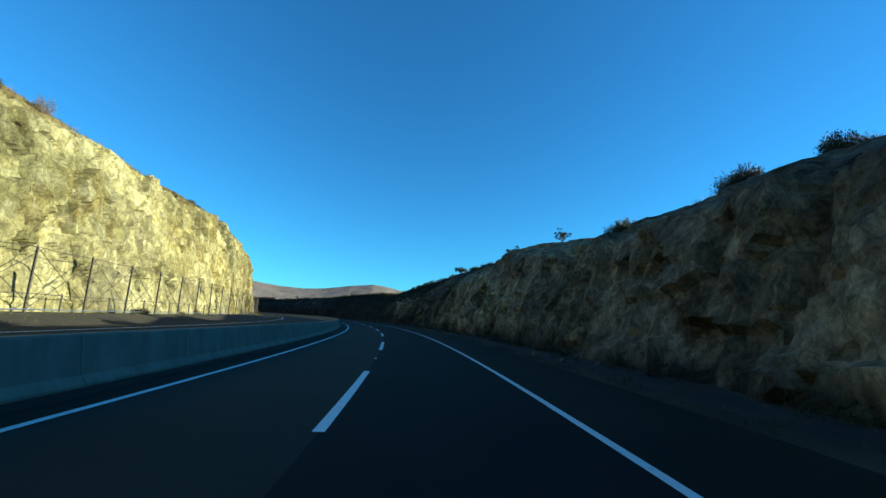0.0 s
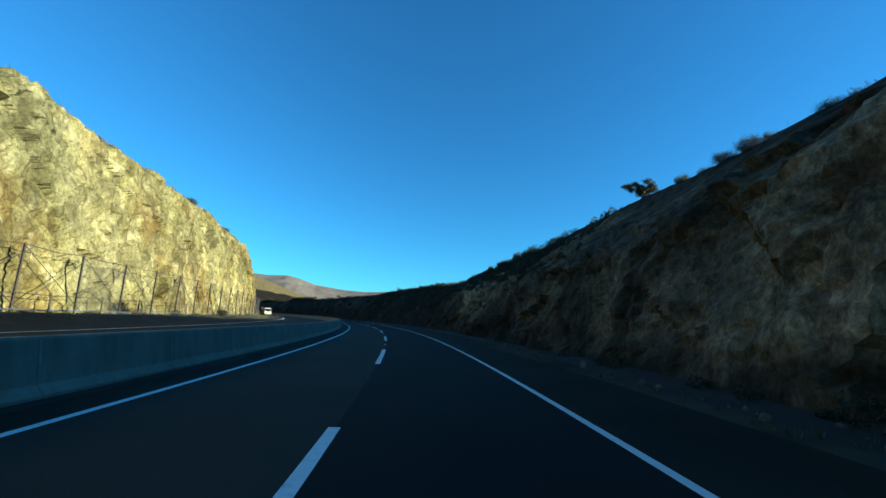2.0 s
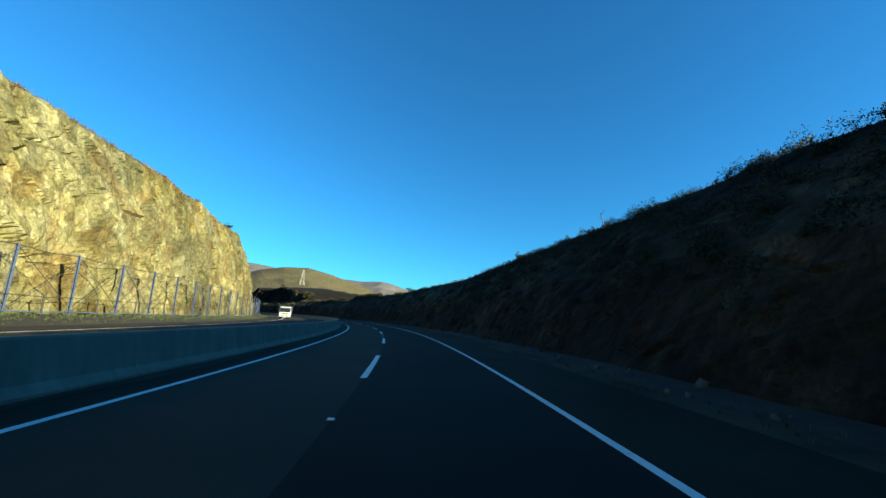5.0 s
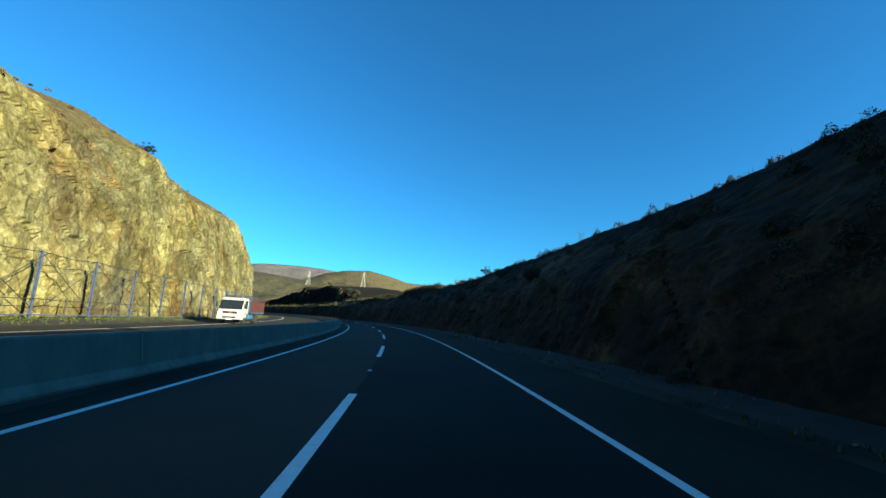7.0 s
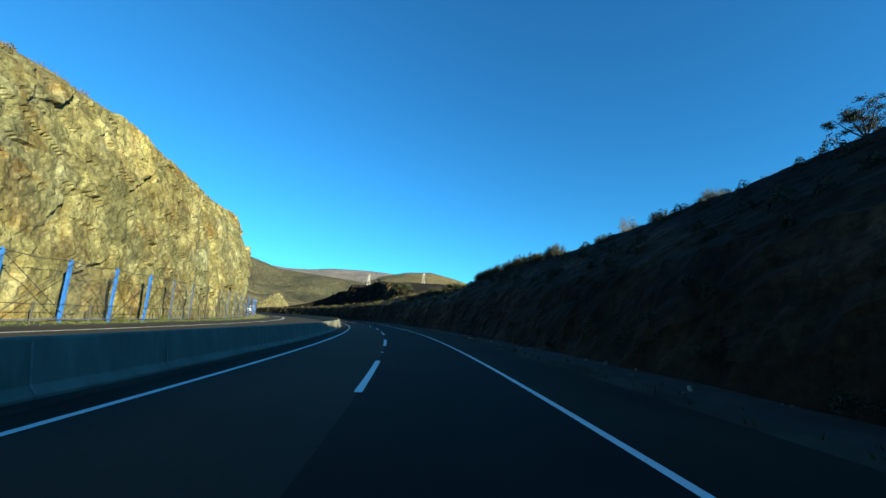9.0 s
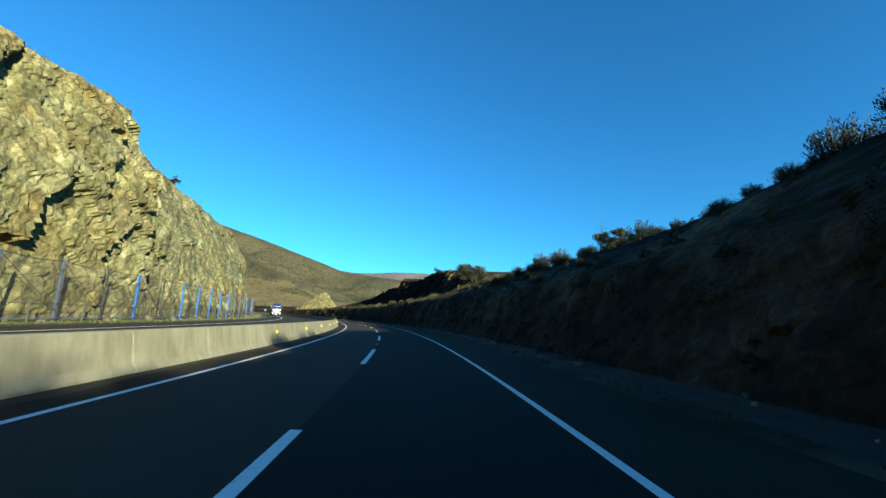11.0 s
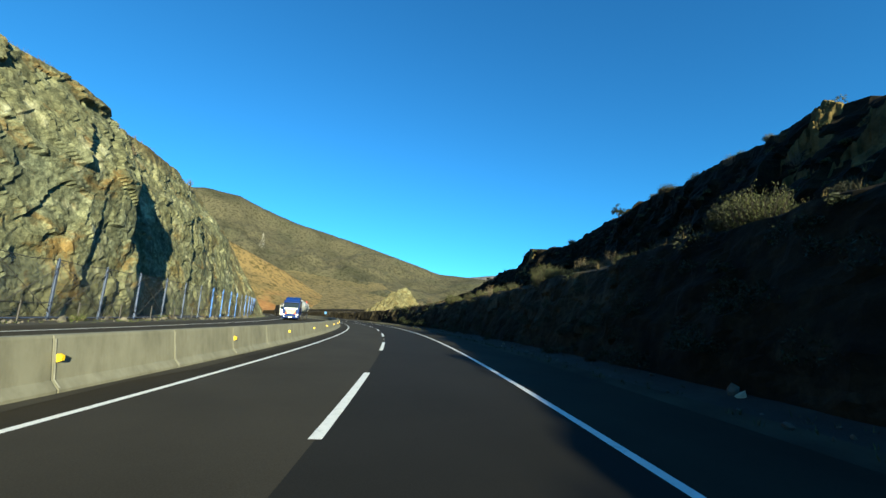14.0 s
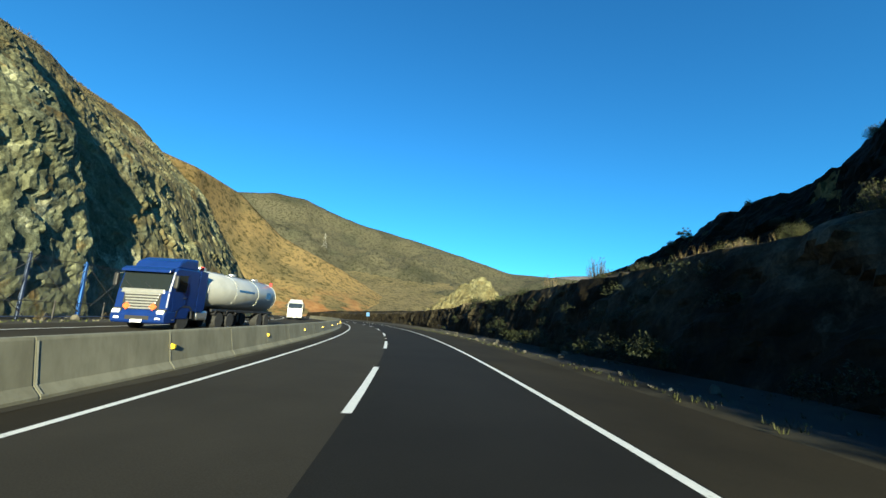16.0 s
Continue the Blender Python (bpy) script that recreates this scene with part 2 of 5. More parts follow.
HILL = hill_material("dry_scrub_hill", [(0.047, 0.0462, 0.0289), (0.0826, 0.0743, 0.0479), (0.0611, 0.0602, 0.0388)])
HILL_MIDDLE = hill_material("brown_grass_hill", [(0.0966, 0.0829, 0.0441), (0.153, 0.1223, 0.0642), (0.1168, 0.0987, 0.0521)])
# Paler and more violet than the near hills: distance haze painted into the colour.
HILL_FAR = hill_material("far_hill_hazed", [(0.129, 0.1176, 0.1232), (0.1795, 0.1579, 0.1572), (0.1459, 0.1328, 0.1357)])


# ---- mesh helpers ----
def mesh_of(name, verts, faces, mat, attrs=None, smooth=False):
    me = bpy.data.meshes.new(name)
    verts = np.asarray(verts, np.float32)
    faces = np.asarray(faces, np.int32)
    k = faces.shape[1]
    me.vertices.add(len(verts))
    me.vertices.foreach_set("co", verts.ravel())
    me.loops.add(faces.size)
    me.loops.foreach_set("vertex_index", faces.ravel())
    me.polygons.add(len(faces))
    me.polygons.foreach_set("loop_start", np.arange(0, faces.size, k, dtype=np.int32))
    me.polygons.foreach_set("use_smooth", np.full(len(faces), smooth))
    me.update(calc_edges=True)
    me.materials.append(mat)
    for key, values in (attrs or {}).items():
        me.attributes.new(key, "FLOAT", "POINT").data.foreach_set("value", np.asarray(values, np.float32))
    return me


def quads(ns, nu):
    i = np.arange(ns - 1)[:, None] * nu + np.arange(nu - 1)[None, :]
    i = i.ravel()
    return np.stack([i, i + nu, i + nu + 1, i + 1], 1)


def road_xyz(s, a, z):
    th = s / BEND
    return np.stack([-BEND + (BEND - a) * np.cos(th), (BEND - a) * np.sin(th), z], -1)


def strip(name, s0, s1, rows, mat, label, category, step=2.0, thick=0.0):
    """A ribbon along the road: rows of (a, z) or of functions of s, from left to right."""
    s = np.arange(s0, s1 + step / 2, step)
    cols = []
    for a, z in rows:
        aa = a(s) if callable(a) else np.full(len(s), float(a))
        zz = z(s) if callable(z) else np.full(len(s), float(z))
        cols.append(road_xyz(s, aa, zz))
    v = np.stack(cols, 1).reshape(-1, 3)
    return tagged(new(name, mesh_of(name, v, quads(len(s), len(rows)), mat)), label, category, kind="structure")


def part(name, bm, mat, parent, label=""):
    me = bm if isinstance(bm, bpy.types.Mesh) else bpy.data.meshes.new(name)
    if not isinstance(bm, bpy.types.Mesh):
        bm.to_mesh(me)
        bm.free()
    if mat and not me.materials:
        me.materials.append(mat)
    ob = new(name, me)
    ob.parent = parent
    return tagged(ob, label)


def box(bm, x0, y0, z0, x1, y1, z1, bevel=0.0):
    r = bmesh.ops.create_cube(bm, size=1, matrix=Matrix.LocRotScale(((x0 + x1) / 2, (y0 + y1) / 2, (z0 + z1) / 2), None, (abs(x1 - x0), abs(y1 - y0), abs(z1 - z0))))
    if bevel:
        edges = list({e for v in r["verts"] for e in v.link_edges})
        bmesh.ops.bevel(bm, geom=edges, offset=bevel, segments=2, affect="EDGES", profile=0.5)
    return bm


def rod(bm, a, b, r, n=6, r2=None):
    a, b = Vector(a), Vector(b)
    m = Matrix.Translation((a + b) / 2) @ (b - a).to_track_quat("Z", "Y").to_matrix().to_4x4()
    bmesh.ops.create_cone(bm, cap_ends=True, segments=n, radius1=r, radius2=r if r2 is None else r2, depth=(b - a).length, matrix=m)
    return bm


# ---- the ground, the road ----
S0, S1 = -70.0, 520.0
lift = curve_of([(-100, 0.55), (110, 0.45), (165, 0.25), (185, 0.14), (202, -0.02), (300, 0.0), (370, 0.1), (600, 0.2)], 1)   # the far verge stands a little higher


def z_far(a):
    return lambda s: (0.12 + 0.12 * np.clip((s - 300) / 60, 0, 1)) * min(1.0, (a - 6.6) / 8.4)


tagged(new("ground", mesh_of("ground", [(-4000, -4000, -3.0), (4000, -4000, -3.0), (4000, 4000, -3.0), (-4000, 4000, -3.0)], [(0, 1, 2, 3)], HILL)),
                "dry brown scrub ground to the horizon", "ground", kind="structure")
strip("road_left_lane", S0, S1, [(4.32, 0), (1.03, 0.004)], ROAD_OLD, "worn brownish grey asphalt lane", "road")
strip("road_right_lane", S0, S1, [(1.03, 0.004), (-2.6, 0)], ROAD_NEW, "newer dark asphalt lane beside the worn one", "road")
strip("road_inner_shoulder", S0, S1, [(6.6, 0), (4.32, 0)], SHOULDER, "narrow asphalt strip under the concrete barrier", "road")
DUST = asphalt("gutter_dust", (0.02952, 0.02624, 0.0205), (0.05084, 0.04592, 0.03444), 0.6)
strip("gutter_dust", S0, S1, [(5.3, 0.006), (lambda s: 4.9 + 0.1 * np.sin(s * 0.7) + 0.08 * np.sin(s * 1.9), 0.005)], DUST, "strip of pale dust along the barrier's foot", "road")
strip("road_outer_shoulder", S0, S1, [(-2.6, 0), (-5.3, -0.05)], SHOULDER, "asphalt shoulder along the driving lane", "road")
strip("road_opposite", S0, S1, [(17.4, z_far(17.4)), (12, z_far(12)), (6.6, 0)], ROAD_OLD, "opposite carriageway of worn asphalt", "road")
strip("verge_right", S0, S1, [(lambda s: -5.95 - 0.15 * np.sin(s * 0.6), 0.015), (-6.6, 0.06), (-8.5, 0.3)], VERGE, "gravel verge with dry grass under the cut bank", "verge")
EDGE = asphalt("edge_gravel", (0.0246, 0.02132, 0.01476), (0.0656, 0.0574, 0.03854), 0.8)
strip("verge_edge", S0, S1, [(-5.3, -0.05), (lambda s: -5.95 - 0.15 * np.sin(s * 0.6), 0.015)], EDGE, "pale gravel strip along the shoulder's edge", "verge", 1.0)
strip("verge_left", S0, S1, [(24.5, lambda s: lift(s) + 0.3), (19.5, lambda s: lift(s) + 0.1), (17.4, z_far(17.4))], VERGE, "gravel verge under the fence and cliff", "verge")


# ---- painted lines ----
def line(name, a, width, z, label):
    return strip(name, S0, S1, [(a + width / 2, z), (a - width / 2, z)], PAINT, label, "road marking")


line("line_left", 4.2, 0.12, 0.006, "white painted edge line beside the barrier")
line("line_right", -2.485, 0.135, 0.006, "white painted edge line beside the shoulder")
line("line_far", 14.6, 0.18, lambda s: z_far(14.6)(s) + 0.006, "white painted edge line of the far carriageway")
dash_v = road_xyz(np.repeat(np.linspace(0, 5.3, 5), 2), np.tile([1.035 + 0.075, 1.035 - 0.075], 5), np.full(10, 0.010))
dash_mesh = mesh_of("lane_dash", dash_v, quads(5, 2), PAINT)
for k in range(-5, 42):
    d = new("lane_dash", dash_mesh)
    s = 5.01 + 12 * k
    d.matrix_basis = Matrix.Translation((-BEND, 0, 0)) @ Matrix.Rotation(s / BEND, 4, "Z") @ Matrix.Translation((BEND, 0, 0))
    tagged(d, "white painted lane dash on the asphalt", "road marking", "lane dashes", "structure")

# ---- cut rock on both sides: metres along the road, metres to the left or metres high ----
LEFT_FOOT = [(-70, 20.8), (130, 20.8), (165, 21), (235, 21), (262, 21.5), (275, 23), (285, 23.5), (338, 23.2), (343, 25.3), (350, 25), (362, 23.6), (374, 23), (384, 22.6), (391, 20.2), (400, 18.6), (425, 18.3), (445, 19.5), (520, 25)]
LEFT_EDGE = [(-70, 24), (33, 24), (45, 24.5), (65, 24), (130, 24), (200, 25), (235, 25), (262, 26), (275, 28), (300, 30.5), (315, 31), (339, 29), (344, 32.5), (352, 32), (366, 31), (374, 32.5), (386, 35.5), (400, 39), (420, 42), (445, 45), (470, 45), (495, 43), (520, 40)]
LEFT_EDGE_HEIGHT = [(-70, 13), (25, 12.9), (33, 13.5), (45, 13), (55, 13.3), (65, 14.4), (80, 13.4), (100, 14), (130, 13.9), (145, 14.2), (180, 14.3), (190, 16.3), (200, 14.5), (212, 15.7), (222, 17), (248, 17.1), (262, 17.5), (270, 19.1), (275, 19.7), (285, 18.1), (300, 18.7), (315, 20.4), (327, 19.1), (339, 19.2), (344, 21.4), (352, 21.2), (366, 20.6), (374, 20.8), (386, 25.1), (400, 27.1), (412, 30.3), (425, 33.1), (445, 33.4), (470, 29), (495, 19), (520, 8)]
RIGHT_KNEE = [(-70, -9), (24, -9), (30, -9.3), (34, -9.3), (38, -8.8), (46, -8.6), (55, -9.2), (90, -8.9), (100, -9.4), (145, -9.2), (220, -9.2), (235, -9), (322, -9), (352, -9.2), (370, -8.8), (420, -8.5), (520, -8.5)]
RIGHT_KNEE_HEIGHT = [(-70, 4.5), (10, 5), (20, 5.2), (26, 6.2), (30, 7.5), (33.5, 7.7), (35.5, 6.3), (42, 5.8), (46, 6), (55, 5), (80, 4.5), (90, 5), (100, 4), (256, 4), (290, 4.5), (300, 4.5), (352, 3.8), (360, 3.9), (370, 3.8), (377, 3.5), (420, 2.6), (450, 2.2), (520, 1.8)]
RIGHT_CREST = [(-70, -14), (20, -14), (29, -12), (34, -11.8), (40, -13.5), (46, -14), (296, -14), (303, -15.5), (315, -16.5), (330, -19.5), (345, -23.5), (352, -23), (360, -22.5), (370, -25), (380, -24.5), (400, -20.5), (430, -15), (520, -14)]
RIGHT_CREST_HEIGHT = [(-70, 7), (5, 7.7), (16, 7.9), (24, 7.5), (30, 8.2), (33.5, 8.4), (36.5, 7.9), (39, 8.2), (42, 8.6), (46, 9.2), (55, 9.5), (70, 9.2), (80, 8.8), (90, 8.4), (96, 7.9), (102, 7.4), (115, 8.3), (145, 8.7), (165, 8.1), (190, 8.2), (205, 7.8), (220, 7.7), (228, 7.9), (240, 7.7), (250, 6.8), (275, 6.9), (290, 6.8), (300, 6.4), (310, 6.6), (335, 6.6), (352, 6.2), (370, 5.2), (398, 3.6), (420, 3.3), (450, 2.8), (520, 2.4)]
RIGHT_BACK = [(-70, -24), (280, -24), (296, -20), (315, -20), (330, -24), (343, -29), (352, -28), (360, -27), (368, -30), (380, -29), (400, -26), (520, -24)]
RIGHT_BACK_HEIGHT = [(-70, 8.5), (27, 8.9), (46, 9.7), (80, 10.5), (100, 9.5), (145, 10), (205, 9.3), (256, 7.4), (275, 7.5), (290, 6.3), (300, 10), (305, 11.5), (310, 11.2), (316, 12.9), (330, 14.3), (337, 15.5), (345, 16), (352, 14), (360, 14.3), (364, 15.7), (370, 13), (377, 12.3), (386, 9.3), (398, 7), (420, 4), (450, 3.7), (520, 3)]


SURFACE = {}


def top_of(name, s, a):
    """The height of a bank over a place on the plan."""
    ss, aa, zz = SURFACE[name]
    i = int(np.clip(np.searchsorted(ss, s), 0, len(ss) - 1))
    near = np.abs(aa[i] - a)
    return float(zz[i][near <= near.min() + 0.12].max())


def cut_bank(name, rows_of, s0, s1, ds, ts, mat, rough, label, grey, lean, earth):
    """A blasted rock face with a soil slope over it. rows_of(s) gives the knee points (a, z) from foot to back."""
    s = np.arange(s0, s1, ds)
    knees = rows_of(s)                                    # list of (a array, z array)
    reach = len(knees) - 1
    u = np.concatenate([np.linspace(k, k + 1, n, endpoint=False) for k, n in enumerate(ts)] + [[reach]])
    k = np.minimum(u.astype(int), reach - 1)
    f = u - k
    A = np.stack([a for a, z in knees], 1)
    Z = np.stack([z for a, z in knees], 1)
    a = A[:, k] * (1 - f) + A[:, k + 1] * f
    z = Z[:, k] * (1 - f) + Z[:, k + 1] * f
    ss = np.repeat(s[:, None], len(u), 1)
    da, dz = np.gradient(a, axis=1), np.gradient(z, axis=1)
    for _ in range(10):                                   # round the turn of the normals at the knees
        for g in (da, dz):
            g[:, 1:-1] = (g[:, :-2] + g[:, 1:-1] + g[:, 2:]) / 3
    n = np.hypot(da, dz) + 1e-6
    side = 1.0 if A[0, -1] > 0 else -1.0
    na, nz = -dz / n * side, abs(da) / n                   # out of the rock
    p = np.stack([ss.ravel(), a.ravel(), z.ravel()], 1)
    soft = np.clip((u[None, :] - (reach - lean(ss)) + 0.35 * fbm(p / 5.0, 3, 5).reshape(ss.shape)) * 2.2, 0, 1)
    soft = np.clip(soft + earth(ss) + 0.8 * fbm(p / 3.0, 3, 15).reshape(ss.shape) * (earth(ss) > 0.02), 0, 1)
    hard = 1 - 0.85 * soft
    # steep beds: coordinates turned so that layers dip across the face, and a second set of joints that crosses them
    c, w = math.cos(radians(62)), math.sin(radians(62))
    q = np.stack([(p[:, 0] * c + p[:, 2] * w) * 0.55, p[:, 1] * 0.6, (p[:, 2] * c - p[:, 0] * w) * 1.15], 1)
    c, w = math.cos(radians(-28)), math.sin(radians(-28))
    q2 = np.stack([(p[:, 0] * c + p[:, 2] * w) * 0.8, p[:, 1] * 0.8, (p[:, 2] * c - p[:, 0] * w) * 1.1], 1)
    warp = np.stack([fbm(p / 2.5, 3, 40 + k) for k in range(3)], 1) * 0.6
    k = rough(ss)
    fine = np.interp(ss, [0, 110, 160, 260, 272, 290, 330, 365, 385, 520], [0.35, 0.3, 0.15, 0.4, 0.8, 0.35, 0.2, 0.4, 0.9, 0.8]).ravel()
    d = (1.2 - 0.35 * fine) * facets((q + 1.0 * warp) / 4.6, 3, 170.0) + (0.38 + 0.28 * fine) * facets((q2 + 0.5 * warp) / 1.5, 11, 140.0) + (0.13 + 0.13 * fine) * facets((q + 0.3 * warp) / 0.6, 23, 80.0)
    if side < 0:
        d = d * np.interp(p[:, 0], [50, 66], [0.75, 1.0]) + np.interp(p[:, 0], [50, 66], [0.75, 0.0]) * facets(np.stack([p[:, 0] / 1.3, p[:, 1] / 2.5, p[:, 2] / 4.5], 1) + 0.25 * warp, 91, 200.0)
        d = d * (1 - 0.65 * np.clip(u - 1.2, 0, 0.8)[None, :] / 0.8 * np.interp(s, [290, 310], [1, 0])[:, None]).ravel()
    d = k * (d.reshape(ss.shape) * hard + fbm(p / 7.0, 4, 9).reshape(ss.shape) * (0.8 if side > 0 else 0.6)) + fbm(p / 0.7, 3, 29).reshape(ss.shape) * (0.12 if side > 0 else 0.14) + (0 if side > 0 else 0.4) * np.abs(fbm(p / 1.7, 3, 37).reshape(ss.shape)) * np.interp(ss, [55, 75], [0.25, 1.0])
    if side < 0:                                          # the scarp over the shelf is gullied and broken
        scarp = np.interp(s, [294, 306], [0, 1])[:, None] * np.interp(u, [1.95, 2.2, 2.95, 3.1], [0, 1, 1, 0])[None, :]
        d = d + scarp * (0.75 * facets(np.stack([p[:, 0] / 1.9, p[:, 1] / 2.4, p[:, 2] / 3.2], 1) + 0.35 * warp, 71, 160.0) + 0.3 * facets(p / 0.8 + 0.4 * warp, 77, 120.0) - 0.1).reshape(ss.shape)
    foot = np.clip(u / 0.25, 0, 1)[None, :]
    d = d * (0.25 + 0.75 * foot)
    a2, z2 = a + na * d, z + nz * d * 0.5
    v = road_xyz(ss, a2, z2).reshape(-1, 3)
    faces = quads(len(s), len(u))
    if side < 0:
        faces = faces[:, ::-1]
    SURFACE[name] = (s, a2, z2)
    g = np.clip(grey(ss) + 0.7 * fbm(p / 6.0, 4, 61).reshape(ss.shape), 0, 1)
    # Pale grey fades towards the bank's foot: shade and shrubs there, put into colour.
    if side < 0:
        g = g * np.clip((z - np.interp(ss, [55, 75], [0.2, 1.2]) + 1.5 * fbm(p / 4.0, 3, 67).reshape(ss.shape)) / np.interp(ss, [55, 75], [1.2, 2.5]), 0, 1)
    ob = new(name, mesh_of(name, v, faces, mat, {"soil": soft.ravel(), "grey": g.ravel(), "rust": np.interp(ss, [0, 60, 110, 170, 250, 285, 300, 315, 326, 345], [0.12, 0.25, 0.5, 1.0, 0.8, 0.2, 0.35, 0.75, 0.5, 0.1]).ravel()}))
    return tagged(ob, label, "cliff" if side > 0 else "bank", kind="structure")


lf, lca, lcz = (curve_of(rows, 1) for rows in (LEFT_FOOT, LEFT_EDGE, LEFT_EDGE_HEIGHT))


def left_knees(s):
    z0 = lift(s) + 0.1
    wob = 0.8 * np.interp(s, np.arange(-80, 540, 7.0), np.sin(np.arange(0, 620 / 7 + 1)[:89] * 12.9898) % 1.0)
    out = sum(-h * np.where(s < c, np.exp(-((s - c) / 9.0) ** 2), np.exp(-((s - c) / 2.2) ** 2)) for c, h in ((272, 2.6), (338, 2.4), (363, 0.9), (379, 2.6)))
    mid = np.interp(s, [370, 395], [0.55, 0.5])
    return [(lf(s) + 0.4 * out, z0), (out + lf(s) + mid * (lca(s) - lf(s)) - 0.3, z0 + 0.62 * (lcz(s) - z0)), (lca(s) + 0.6 * out, lcz(s) + wob - 0.4),
            (lca(s) + 8, lcz(s) + 4.2), (lca(s) + 45, lcz(s) + 16), (lca(s) + 180, 0 * s - 4.0)]


right_cols = [curve_of(rows, 1) for rows in (RIGHT_KNEE, RIGHT_KNEE_HEIGHT, RIGHT_CREST, RIGHT_CREST_HEIGHT, RIGHT_BACK, RIGHT_BACK_HEIGHT)]


def right_knees(s):
    a1, z1, a2, z2, a3, z3 = (c(s) for c in right_cols)
    return [(np.interp(s, [300, 340], [-7.2, -7.7]), 0 * s + 0.05), (a1, z1), (a2, z2), (a3, z3), (a3 - 30, z3 + 2.0), (a3 - 150, 0 * s - 4.0)]


FINE = 0.242
cut_bank("cliff_left", left_knees, -60, 520, FINE, (54, 42, 18, 10, 6), CLIFF, lambda s: np.interp(s, [0, 120, 190, 255, 272, 295, 330, 350, 376, 392, 520], [0.7, 0.64, 0.5, 0.6, 0.8, 0.62, 0.55, 0.45, 0.45, 0.62, 0.65]),
         "sunlit blasted rock cliff of cream, ochre and grey stone", lambda s: np.interp(s, [0, 110, 150, 200, 260, 290, 330, 420], [0.0, 0.1, 0.2, 0.3, 0.5, 0.75, 0.95, 0.8]), lambda s: np.interp(s, [0, 255, 285, 335, 350, 430, 470, 520], [2.95, 2.95, 3.1, 3.0, 3.3, 3.35, 4.0, 4.4]),
         lambda s: np.interp(s, [376, 390, 425, 455], [0.0, 0.38, 0.42, 0.75]))
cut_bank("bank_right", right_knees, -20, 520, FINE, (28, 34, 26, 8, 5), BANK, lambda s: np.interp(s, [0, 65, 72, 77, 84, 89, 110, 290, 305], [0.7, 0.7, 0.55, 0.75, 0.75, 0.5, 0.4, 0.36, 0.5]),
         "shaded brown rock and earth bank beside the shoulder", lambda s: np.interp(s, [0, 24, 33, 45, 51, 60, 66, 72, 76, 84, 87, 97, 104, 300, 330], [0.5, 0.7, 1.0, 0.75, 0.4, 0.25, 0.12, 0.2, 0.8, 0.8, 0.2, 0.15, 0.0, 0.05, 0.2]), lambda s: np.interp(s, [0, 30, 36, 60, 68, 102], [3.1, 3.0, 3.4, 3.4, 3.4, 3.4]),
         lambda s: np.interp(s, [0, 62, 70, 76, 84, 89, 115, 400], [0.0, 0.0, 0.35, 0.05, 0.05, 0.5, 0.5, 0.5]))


# ---- hills in the distance ----
def ridge_hill(name, eye, rows, near, crest, back, mat, label, rough=1.0, step=0.35):
    """A long hill laid out round a point of the plan: rows of (turn to the left from +y, degrees of height of its ridge, and its distance where that changes)."""
    az = np.arange(rows[0][0], rows[-1][0], step)
    el = np.interp(az, [r[0] for r in rows], [r[1] for r in rows])
    f = np.concatenate([np.linspace(0, 1, 46), np.linspace(1, 0, 14)[1:]])
    rise = np.arange(len(f)) < 46
    A, f = np.meshgrid(np.radians(az), f, indexing="ij")
    crest = np.interp(az, [r[0] for r in rows], [r[2] if len(r) > 2 else crest for r in rows])[:, None]
    Rr = np.where(rise[None, :], near + (crest - near) * f, back + crest - np.mean(crest) - (back - np.mean(crest)) * f)
    top = np.tan(np.radians(el))[:, None] * crest
    x, y = eye[0] - np.sin(A) * Rr, eye[1] + np.cos(A) * Rr
    p = np.stack([x.ravel(), y.ravel(), 0 * x.ravel()], 1)
    n = fbm(p / 90.0, 5, 71).reshape(A.shape)
    gully = 1 - np.abs(fbm(p / 45.0, 4, 83).reshape(A.shape)) * 2
    z = -3.0 + (top + 3) * np.clip(f, 0, 1) ** 1.25 + (n * 0.10 - 0.06 * gully * np.sin(np.clip(f, 0, 1) * 3.14)) * top * rough * np.clip(f * 4, 0, 1) * np.where(f > 0.93, 0.25, 1.0)
    v = np.stack([x, y, z], -1).reshape(-1, 3)
    return tagged(new(name, mesh_of(name, v, quads(len(az), f.shape[1])[:, ::-1], mat, smooth=True)), label, "hill", kind="structure")


EYE_END, EYE_MID = (-196.0, 255.5), (-39.6, 139.4)
HILL_SPUR = hill_material("soil_spur", [(0.175, 0.118, 0.05), (0.2, 0.14, 0.062), (0.095, 0.08, 0.04)])


def orange_foot(m):
    """Bare orange earth where the foot of the slope has slipped."""
    t = m.node_tree
    b = t.nodes["Principled BSDF"]
    old = b.inputs["Base Color"].links[0].from_socket
    g = t.nodes.new("ShaderNodeNewGeometry")
    xyz = t.nodes.new("ShaderNodeSeparateXYZ")
    t.links.new(g.outputs["Position"], xyz.inputs[0])
    low = node(t, "ShaderNodeMapRange", Value=xyz.outputs["Z"], From_Min=16.0, From_Max=5.0)
    patch = mix(t, 1.0, low.outputs[0], ramp(t, grain(t, 0.06, 5, 0.6), (0.5, (0, 0, 0)), (0.58, (1, 1, 1))), "MULTIPLY")
    t.links.new(mix(t, patch, old, ramp(t, grain(t, 0.25, 6, 0.7), (0.35, (0.2, 0.088, 0.032)), (0.65, (0.3, 0.165, 0.07)))), b.inputs["Base Color"])


